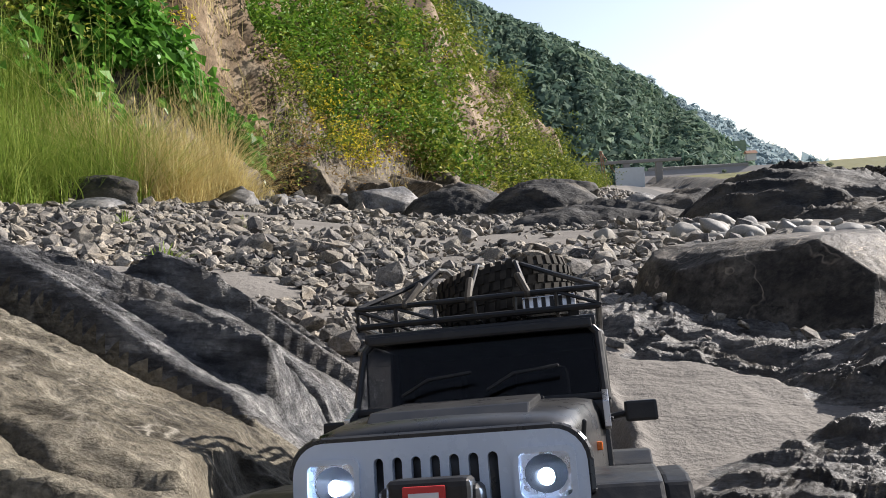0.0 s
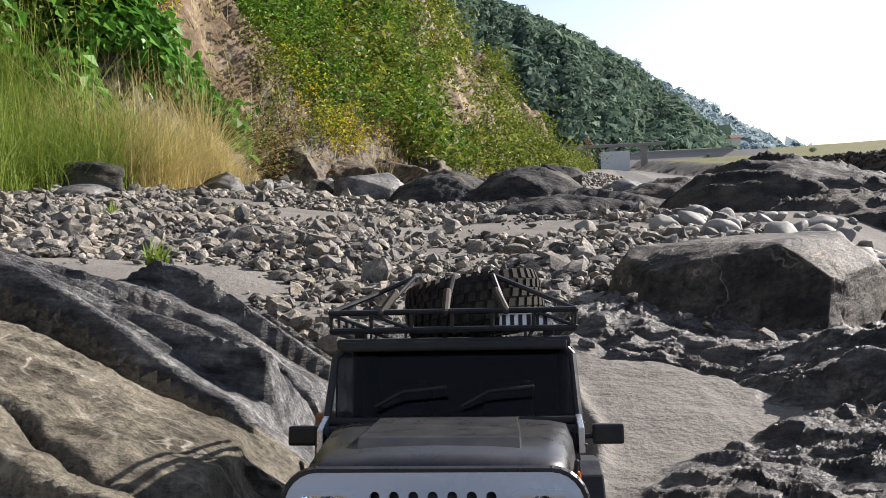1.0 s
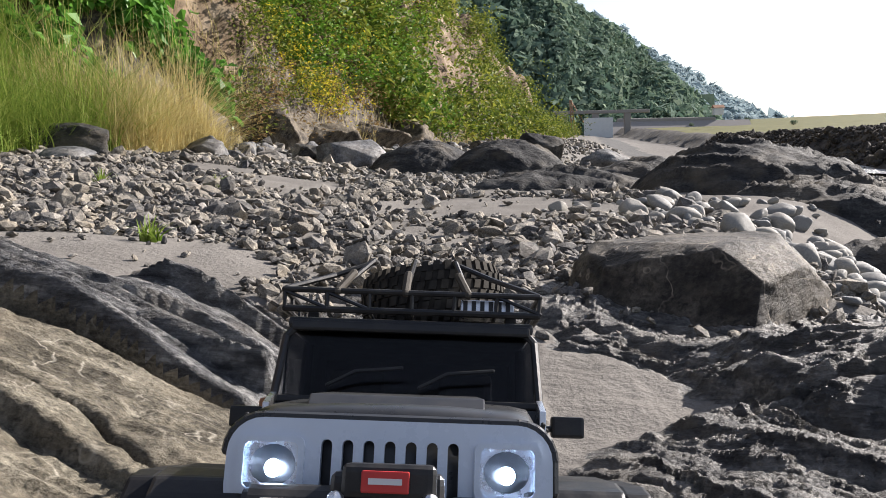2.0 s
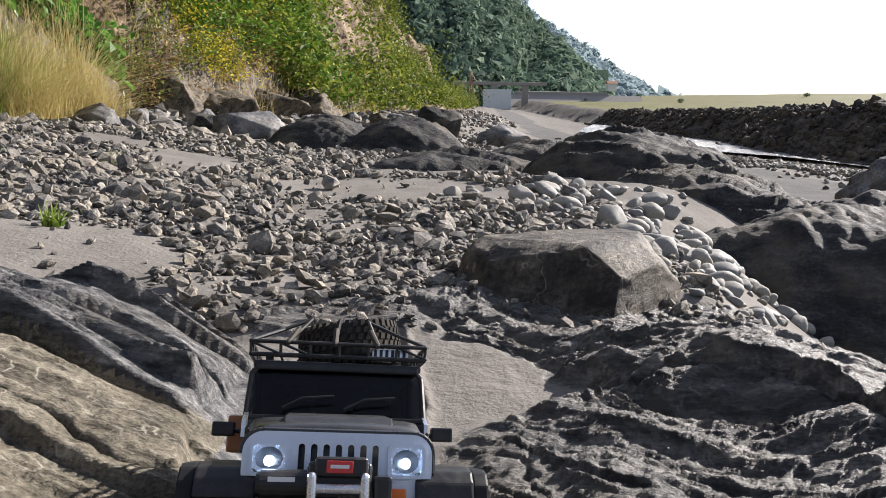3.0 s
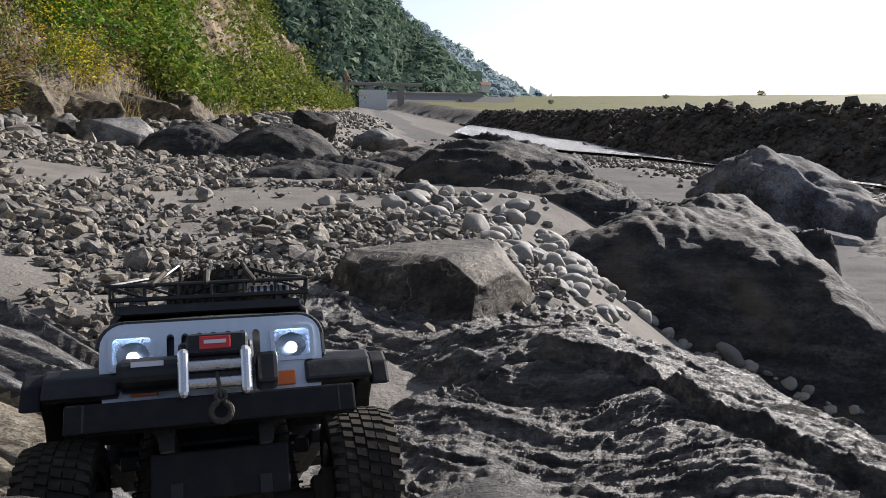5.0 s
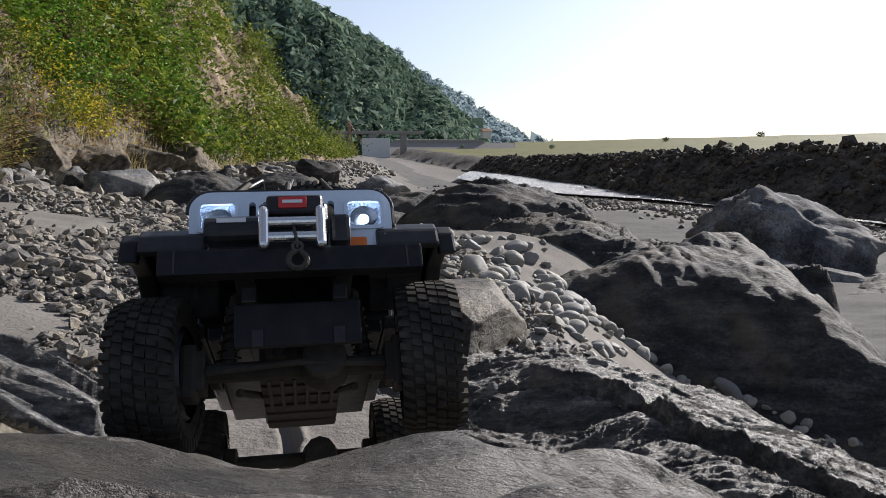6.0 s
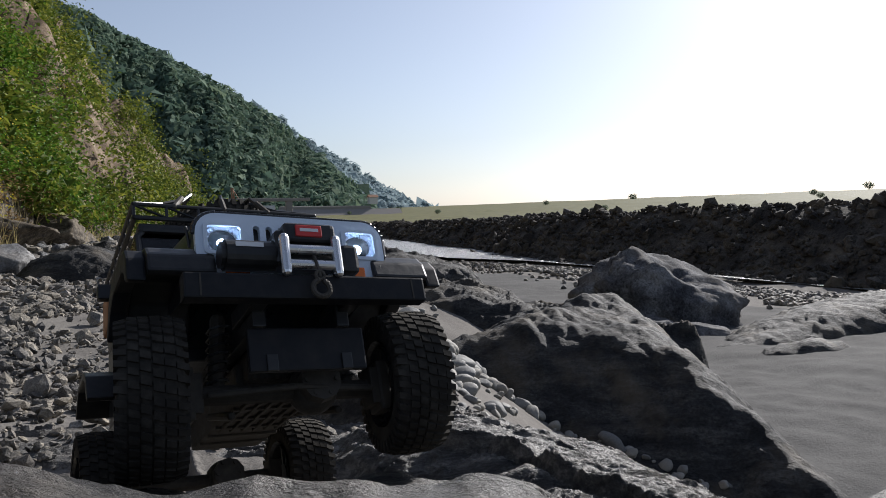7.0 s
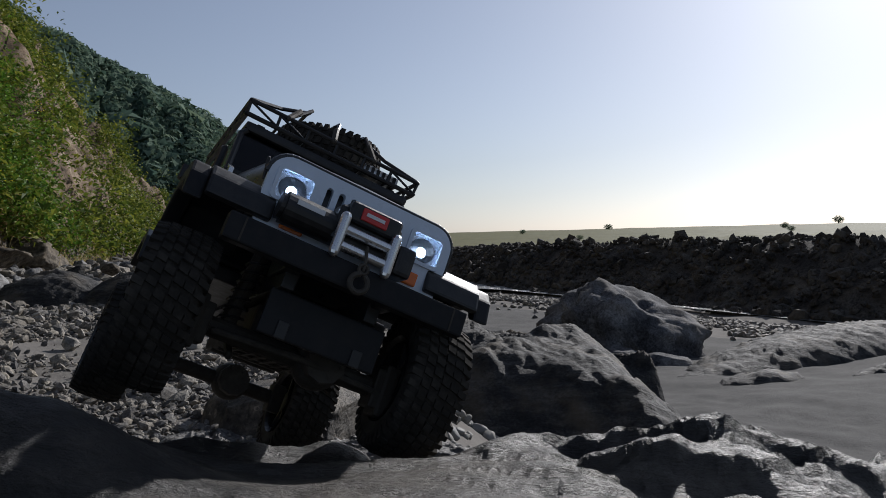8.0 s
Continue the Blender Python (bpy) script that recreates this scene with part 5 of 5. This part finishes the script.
        for yy, zz in ((0.156, 0.063), (0.168, 0.062), (0.167, 0.076)):
            part("rivet", rods([(sx * 0.087, yy, zz), (sx * 0.0883, yy, zz)], 0.0012, 6), M_BLACK, plate_)
        mir = part("mirror", block(sx * 0.1085 - 0.011, sx * 0.1085 + 0.011, 0.198, 0.208, 0.060, 0.074, 0.002), M_BLACK, car, "black door mirror")
        part("mirror_arm", rods([(sx * 0.086, 0.203, 0.064), (sx * 0.099, 0.203, 0.066)], 0.0022), M_BLACK, mir)
        part("wiper", rods([(sx * 0.03 - 0.022, 0.1765, 0.088), (sx * 0.03 - 0.004, 0.177, 0.0975), (sx * 0.03 + 0.026, 0.178, 0.1005)], 0.0012, 6), M_BLACK, car)
        part("hood_hinge", block(sx * 0.04 - 0.006, sx * 0.04 + 0.006, 0.164, 0.172, 0.077, 0.0805, 0.0008), M_BLACK, car)
        part("rocker", block(sx * 0.08 - 0.006, sx * 0.08 + 0.006, 0.14, 0.30, -0.014, -0.002, 0.002), M_BLACK, car)
        fender = part("fender", prism([(0.022, 0.010), (0.026, 0.024), (0.034, 0.0325), (0.05, 0.036), (0.095, 0.0375), (0.118, 0.026), (0.132, 0.0), (0.127, -0.002), (0.112, 0.021), (0.092, 0.0305), (0.05, 0.029), (0.036, 0.025), (0.030, 0.018), (0.028, 0.008)], sx * 0.061, sx * 0.108, 0.0022), M_BLACK, car, "black wheel arch flare")
        part("fender_lip", prism([(0.026, 0.004), (0.030, 0.022), (0.038, 0.0315), (0.05, 0.0345), (0.095, 0.036), (0.117, 0.025), (0.131, -0.004), (0.125, -0.006), (0.110, 0.012), (0.09, 0.021), (0.052, 0.02), (0.042, 0.016), (0.036, 0.006)], sx * 0.108, sx * 0.121, 0.002), M_BUMPER, fender, "grey outer lip of the flare")
        part("rear_fender", prism([(0.30, 0.0), (0.315, 0.026), (0.335, 0.036), (0.385, 0.036), (0.41, 0.01), (0.405, 0.006), (0.382, 0.029), (0.338, 0.029), (0.32, 0.02), (0.306, -0.002)], sx * 0.075, sx * 0.118, 0.0015), M_BLACK, car, "black rear wheel arch flare")
    seat = part("driver_seat", block(-0.06, -0.02, 0.24, 0.265, 0.06, 0.105, 0.006), M_DARKIN, car)
    seat2 = part("passenger_seat", block(0.02, 0.06, 0.24, 0.265, 0.06, 0.105, 0.006), M_DARKIN, car)
    can = part("fuel_can", block(-0.108, -0.086, 0.23, 0.262, 0.045, 0.082, 0.003), M_TANK, car, "tan jerry can on the side")


def build_front():
    bumper = part("bumper", block(-0.09, 0.09, 0.0, 0.013, -0.0185, 0.0, 0.0016), M_BUMPER, car, "black steel front bumper with scraped edges")
    for sx in (-1, 1):
        part("bumper_seam", block(sx * 0.079 - 0.0006, sx * 0.079 + 0.0006, -0.0004, 0.001, -0.0175, -0.001, 0), M_CAST, bumper)
        part("bumper_mount", block(sx * 0.035 - 0.006, sx * 0.035 + 0.006, 0.012, 0.07, -0.017, -0.004, 0.001), M_BLACK, bumper)
    # winch
    winch = part("winch", block(-0.0235, 0.0255, 0.004, 0.026, 0.010, 0.038, 0.005, 3), M_BLACK, car, "black winch with aluminium rollers")
    bm = bmesh.new()
    rod(bm, (-0.058, 0.016, 0.020), (-0.022, 0.016, 0.020), 0.0115, 20)
    rod(bm, (-0.061, 0.016, 0.020), (-0.057, 0.016, 0.020), 0.0095, 20)
    part("winch_motor", bm, M_BLACK, winch)
    part("gearbox", block(0.027, 0.041, 0.005, 0.028, 0.006, 0.028, 0.003), M_BLACK, winch)
    part("control_box", block(-0.018, 0.022, -0.001, 0.018, 0.026, 0.0415, 0.004, 3), M_BLACK, winch)
    lab = part("label_plate", block(-0.0095, 0.0105, -0.0025, 0.0, 0.0295, 0.0385, 0.0008, 2), M_RED, winch, "red label plate")
    part("label_bar", block(-0.0065, 0.0075, -0.0030, -0.0022, 0.033, 0.0355, 0), M_WHITE, lab)
    part("motor_label", block(-0.052, -0.032, 0.0045, 0.0056, 0.0225, 0.026, 0), M_WHITE, winch, "white printed strip")
    for sx in (-1, 1):
        part("roller_post", rods([(sx * 0.0195, -0.003, 0.001), (sx * 0.0195, -0.003, 0.0265)], 0.0038, 14), M_STEEL, winch, "upright aluminium roller")
    for zz in (0.0068, 0.0185):
        part("roller", rods([(-0.0165, -0.002, zz), (0.0165, -0.002, zz)], 0.0036, 14), M_STEEL, winch, "level aluminium roller")
    part("cable", rods([(0.001, -0.005, 0.012), (0.003, -0.007, 0.0), (0.003, -0.007, -0.004)], 0.0012), M_CAST, winch)
    hook = part("tow_hook", tube_arc((0.003, -0.007, -0.0135), 0.0062, 0.0021, 110, 420), M_CAST, car, "worn steel tow hook")
    part("hook_eye", tube_arc((0.003, -0.007, -0.0035), 0.0032, 0.0013, 0, 360), M_CAST, hook)
    # under side
    skid = part("skid_plate", block(-0.042, 0.046, 0.028, 0.034, -0.062, -0.030, 0.0015), M_BUMPER, car, "dark skid plate under the bumper")
    part("skid_tab", block(-0.03, -0.022, 0.0262, 0.029, -0.062, -0.05, 0.0006), M_BLACK, skid)
    part("skid_tab", block(0.026, 0.034, 0.0262, 0.029, -0.062, -0.05, 0.0006), M_BLACK, skid)
    for sx in (-1, 1):
        part("frame_rail", block(sx * 0.032 - 0.005, sx * 0.032 + 0.005, 0.03, 0.40, -0.028, -0.012, 0.001), M_BLACK, car)
        part("shock", rods([(sx * 0.052, 0.085, -0.062), (sx * 0.045, 0.095, 0.0)], 0.006, 12), M_CAST, car, "coil shock absorber")
        part("suspension_link", rods([(sx * 0.042, 0.085, -0.078), (sx * 0.03, 0.20, -0.05)], 0.0032), M_CAST, car)
        part("steering_link", rods([(sx * 0.062, 0.062, -0.068), (0.0, 0.055, -0.066)], 0.0025), M_CAST, car)
    part("belly", block(-0.07, 0.07, 0.12, 0.39, -0.024, -0.012, 0.002), M_BLACK, car, "black plastic underside of the body")
    part("gearbox_skid", block(-0.03, 0.035, 0.11, 0.28, -0.062, -0.03, 0.004), M_CAST, car, "ribbed metal gearbox skid")
    for k in range(6):
        part("skid_rib", block(-0.024 + 0.01 * k, -0.021 + 0.01 * k, 0.106, 0.2, -0.0645, -0.04, 0.0008), M_CAST, car)
    for k in range(5):
        part("skid_rib", block(-0.029, 0.034, 0.125 + 0.03 * k, 0.131 + 0.03 * k, -0.064, -0.055, 0.0008), M_CAST, car)
    part("transmission_case", block(-0.024, 0.012, 0.095, 0.15, -0.05, -0.018, 0.006, 3), M_CAST, car, "dusty cast gearbox case")
    for k in range(4):
        part("case_rib", block(-0.021 + 0.009 * k, -0.018 + 0.009 * k, 0.0925, 0.1, -0.048, -0.022, 0.0006), M_CAST, car)
    part("differential_snout", rods([(0.02, 0.08, -0.062), (0.012, 0.14, -0.045)], 0.009, 12), M_CAST, car, "cast snout behind the front axle")
    for sx in (-1, 1):
        part("knuckle", block(sx * 0.077 - 0.006, sx * 0.077 + 0.006, 0.066, 0.09, -0.084, -0.044, 0.003), M_CAST, car, "cast steering knuckle")
        part("spring", rods([(sx * 0.0515 + 0.0085 * math.cos(k * 0.9) - sx * 0.007 * k / 48, 0.085 + 0.0085 * math.sin(k * 0.9) + 0.01 * k / 48, -0.058 + 0.052 * k / 48) for k in range(49)], 0.0011, 5), M_BLACK, car, "black coil spring round the shock")


def build_axle(y, z, name):
    bm = bmesh.new()
    rod(bm, (-0.078, y, z), (0.078, y, z), 0.0075, 12)
    bmesh.ops.create_uvsphere(bm, u_segments=18, v_segments=12, radius=0.0195, matrix=Matrix.Translation((0.02, y, z + 0.001)))
    rod(bm, (0.02, y - 0.022, z + 0.003), (0.02, y - 0.012, z + 0.002), 0.016, 10)
    for k in range(6):
        a = 2 * math.pi * k / 6
        rod(bm, (0.02 + 0.012 * math.cos(a), y - 0.024, z + 0.003 + 0.012 * math.sin(a)), (0.02 + 0.012 * math.cos(a), y - 0.02, z + 0.003 + 0.012 * math.sin(a)), 0.002, 6)
    for sx in (-1, 1):
        block(sx * 0.072 - 0.007, sx * 0.072 + 0.007, y - 0.011, y + 0.011, z - 0.015, z + 0.015, 0.002, 2, None, bm)
    return part(name, bm, M_CAST, car, "cast metal axle with a round differential")


def build_wheels():
    tyre = rim = None
    for y, z, front in ((0.078, -0.064, True), (0.358, -0.078, False)):
        build_axle(y, z, "front_axle" if front else "rear_axle")
        for sx in (-1, 1):
            w = new("wheel")
            w.parent = car
            w.matrix_local = pose(sx * 0.1, y, z)
            if tyre is None:
                t = part("tyre", tyre_mesh(TYRE_R, TYRE_W, 0.6), M_TYRE, w, "dusty knobbly rubber tyre")
                q = part("rim", rim_mesh(TYRE_R * 0.6, TYRE_W), M_BLACK, w, "black spoked rim")
                tyre, rim = t.data, q.data
            else:
                t = tagged(new("tyre", tyre), "dusty knobbly rubber tyre")
                q = tagged(new("rim", rim), "black spoked rim")
                t.parent, q.parent = w, w
            moving_wheels.append((w, sx * 0.1, y, z, front))
    return tyre


def build_rack(tyre):
    rack = part("roof_rack", rods([(-0.089, 0.196, 0.1545), (0.089, 0.196, 0.1545), (0.089, 0.405, 0.1545), (-0.089, 0.405, 0.1545)], 0.0021, 8, True), M_BLACK, car, "black tube roof rack")
    part("lower_rail", rods([(-0.088, 0.198, 0.1415), (0.088, 0.198, 0.1415), (0.088, 0.403, 0.1415), (-0.088, 0.403, 0.1415)], 0.0024, 8, True), M_BLACK, rack)
    xs = [-0.089 + 0.178 * k / 6 for k in range(7)]
    for x in xs:
        part("rail_post", rods([(x, 0.196, 0.1545), (x * 0.99, 0.198, 0.1415)], 0.0016, 6), M_BLACK, rack)
        part("rail_post", rods([(x, 0.405, 0.1545), (x * 0.99, 0.403, 0.1415)], 0.0016, 6), M_BLACK, rack)
        part("floor_bar", rods([(x * 0.98, 0.198, 0.1405), (x * 0.98, 0.403, 0.1405)], 0.0014, 6), M_BLACK, rack)
    for k in range(1, 7):
        for sx in (-1, 1):
            y = 0.196 + 0.209 * k / 7
            part("rail_post", rods([(sx * 0.089, y, 0.1545), (sx * 0.088, y, 0.1415)], 0.0016, 6), M_BLACK, rack)
    for x in (-0.089, -0.06, 0.06):
        part("brace", rods([(x, 0.196, 0.1535), (x + 0.0295, 0.197, 0.1425)], 0.0013, 6), M_BLACK, rack)
    for sx in (-1, 1):
        for y in (0.215, 0.38):
            part("rack_foot", block(sx * 0.07 - 0.004, sx * 0.07 + 0.004, y - 0.004, y + 0.004, 0.134, 0.142, 0.001), M_BLACK, rack)
    # load: spare tyre, mesh box, elastic cords
    spare = tagged(new("spare_tyre", tyre), "spare knobbly tyre lying flat on the rack")
    spare.parent = car
    spare.matrix_local = pose(0.014, 0.285, 0.164, 0, 82, 0)
    box = part("mesh_crate", block(0.034, 0.072, 0.205, 0.235, 0.1425, 0.153, 0.0008), M_STEEL, car, "small perforated metal crate on the rack")
    for k in range(6):
        part("crate_slat", block(0.036 + 0.006 * k, 0.039 + 0.006 * k, 0.2035, 0.2055, 0.144, 0.152, 0), M_BLACK, box)
    for x0, x1 in ((-0.045, -0.03), (-0.004, 0.0), (0.034, 0.03)):
        c = part("elastic_cord", rods([(x0 * 1.15, 0.197, 0.155), (x1, 0.222, 0.1835), (x1, 0.25, 0.1885), (x1, 0.32, 0.1885), (x1, 0.35, 0.18), (x0 * 1.1, 0.404, 0.155)], 0.0019, 7), M_BLACK, car, "black elastic cord over the spare tyre")
        part("cord_hook", rods([(x0 * 1.15, 0.196, 0.1545), (x0 * 0.95, 0.207, 0.17)], 0.003, 8), M_CAST, c, "grey plastic cord hook")
    for sx in (-1, 1):
        part("elastic_cord", rods([(sx * 0.088, 0.197, 0.1555), (sx * 0.058, 0.225, 0.172), (sx * 0.03, 0.235, 0.1855)], 0.002, 7), M_BLACK, car, "black elastic cord at the rack corner")


build_body()
build_front()
build_rack(build_wheels())

# ---- far structures ----
M_CONC = plain_mat("grey_brown_concrete", (0.26, 0.24, 0.22), 0.85, 0, 0.2, 0.4, 0.0, 1.5)
M_RUST = plain_mat("rusty_steel", (0.28, 0.15, 0.09), 0.7, 0.2, 0.3, 0.4, 0.0, 3)
M_TIN = plain_mat("pale_sheet_metal", (0.6, 0.6, 0.58), 0.5, 0.1, 0.4, 0.2, 0.0, 2)


def at_level(ob, x, y, z, turn=0):
    ob.matrix_world = pose(x, y, z, 0, 0, turn)
    return ob


weir = tagged(new("weir"), "long low concrete weir across the far river", "weir")
part("weir_wall", block(-12, 9, -1.2, 1.2, -1.5, 2.9, 0.3), M_CONC, weir)
part("weir_apron", prism([(-1.2, 2.2), (-7, -1.2), (-1.2, -1.2)], -16, 16, 0), M_CONC, weir, "sloping concrete apron")
at_level(weir, 56, 172, 0.2, -6)
bridge = tagged(new("bridge"), "low footbridge on piers by the far bank", "bridge")
part("deck", block(-9, 9, -1, 1, 3.6, 4.2, 0.1), M_CONC, bridge)
for x in (-7, -1, 5):
    part("pier", block(x - 0.6, x + 0.6, -0.8, 0.8, -1.5, 3.7, 0.1), M_CONC, bridge)
part("abutment", block(-3.2, 2.2, -1.4, -1.05, -1.0, 2.8, 0.1), M_TIN, bridge)
at_level(bridge, 35, 150, 0.2, -8)
hut = tagged(new("hut"), "tiny pale hut on top of the weir", "hut")
part("hut_wall", block(-1, 1, -1, 1, 0, 1.6, 0.05), M_TIN, hut)
part("hut_roof", prism([(-1.3, 1.55), (0, 2.2), (1.3, 1.55)], -1.2, 1.2, 0.03), M_RUST, hut)
at_level(hut, 66, 172, 3.5, -6)
mast = tagged(new("derrick"), "rusty leaning lattice mast beside the river", "mast")
bm = bmesh.new()
for dx, dy in ((-0.35, -0.35), (0.35, -0.35), (0.35, 0.35), (-0.35, 0.35)):
    rod(bm, (dx, dy, 0), (dx * 0.4 - 0.7, dy * 0.4, 7), 0.09, 5)
for k in range(7):
    rod(bm, (-0.35 - 0.1 * k, -0.3, k), (0.3 - 0.12 * k, -0.3, k + 1), 0.06, 4)
part("lattice", bm, M_RUST, mast)
part("stay", rods([(-0.7, 0, 7), (3.5, 0, 0.2)], 0.07, 5), M_RUST, mast)
at_level(mast, 29.9, 150, -0.6)

# the other model parked on the river bed
toy = tagged(new("parked_model"), "small brown and yellow model vehicle parked on the dirt", "model vehicle")
M_YTOY = plain_mat("dusty_yellow_plastic", (0.3, 0.17, 0.04), 0.6, 0, 0.3, 0.4)
part("chassis", block(-0.2, 0.2, -0.1, 0.1, 0.09, 0.18, 0.02), M_YTOY, toy)
part("load", block(-0.16, 0.06, -0.08, 0.08, 0.17, 0.3, 0.03), M_DARKIN, toy)
part("mast", rods([(0.12, 0, 0.17), (0.13, 0, 0.42)], 0.02), M_DARKIN, toy)
for sx in (-0.14, 0.14):
    for sy in (-0.12, 0.12):
        part("wheel", rods([(sx, sy - 0.03, 0.09), (sx, sy + 0.03, 0.09)], 0.09, 14), M_DARKIN, toy)
toy.matrix_world = pose(8.4, 16.5, float(far_ground(np.array(8.4), np.array(16.5))), 0, 0, 15)
toy.scale = (1.25, 1.25, 1.25)


# ---- what moves ----
CAR = [
    (0.0, 0.0177, 0.4216, 0.1796, -16.9, -4.1, -9.5),
    (0.5, 0.0104, 0.416, 0.1811, -16.9, -4.9, -10.2),
    (1.0, 0.0321, 0.3325, 0.2041, -15.3, 1.0, -4.6),
    (1.2, 0.0285, 0.2967, 0.218, -15.2, -0.3, -2.8),
    (2.3, 0.0482, 0.0839, 0.3521, -26.3, 5.0, -1.9),
    (2.5, 0.0532, 0.0932, 0.3438, -26.9, 5.9, -1.3),
    (3.0, 0.0574, 0.1444, 0.3216, -25.9, 4.3, -1.4),
    (3.5, 0.0558, 0.0709, 0.3783, -28.5, 2.4, 2.0),
    (3.8, 0.029, 0.0196, 0.4162, -28.9, 2.4, 0.7),
    (4.0, 0.055, 0.0055, 0.4201, -29.3, 2.0, 1.3),
    (4.5, 0.0559, -0.0534, 0.4999, -37.9, 6.3, -5.2),
    (4.7, 0.0404, -0.0824, 0.505, -34.3, 1.8, -1.7),
    (5.8, 0.0905, -0.1221, 0.6058, -34.5, -1.5, -2.4),
    (6.0, 0.0961, -0.1625, 0.6308, -32.6, -0.5, -7.0),
    (6.2, 0.072, -0.1971, 0.6474, -33.9, 0.7, -0.6),
    (6.5, 0.1074, -0.2489, 0.6637, -31.9, 3.3, 0.4),
    (7.0, 0.1005, -0.3186, 0.6976, -26.9, 4.5, 3.5),
    (7.3, 0.0926, -0.3923, 0.6935, -18.5, 6.5, 5.3),
    (7.4, 0.1089, -0.4054, 0.6645, -10.1, 10.0, 4.9),
    (7.5, 0.1186, -0.4520, 0.6502, -7.5, 14.7, 2.4),
    (7.7, 0.0882, -0.5361, 0.6483, -2.5, 16.3, -3.2),
    (7.8, 0.1012, -0.5578, 0.6727, -1.6, 18.2, -3.5),
    (8.0, 0.0970, -0.6472, 0.7629, -9.6, 23.9, -4.4),
]

def motions():
    walk(car, [(t, pose(x, y, z, a, b, c)) for t, x, y, z, a, b, c in CAR])
    # wheels roll with the way travelled and steer a little
    ts = np.linspace(0, 8, 49)
    keys = np.array([r[0] for r in CAR])
    way = np.interp(ts, keys, np.concatenate([[0], np.cumsum([-(b[2] - a[2]) * 1.1 for a, b in zip(CAR, CAR[1:])])]))
    steer = np.interp(ts, (0, 2.3, 4.5, 5.8, 6.5, 8), (0, 0, 0, -4, -9, -4))
    for w, x, y, z, front in moving_wheels:
        walk(w, [(t, pose(x, y, z + (0.004 + 0.008 * step(7.0, 8.0, t) if front and x > 0 else 0)) @ pose(0, 0, 0, 0, 0, s if front else 0) @ pose(0, 0, 0, math.degrees(d / TYRE_R))) for t, d, s in zip(ts, way, steer)])


motions()
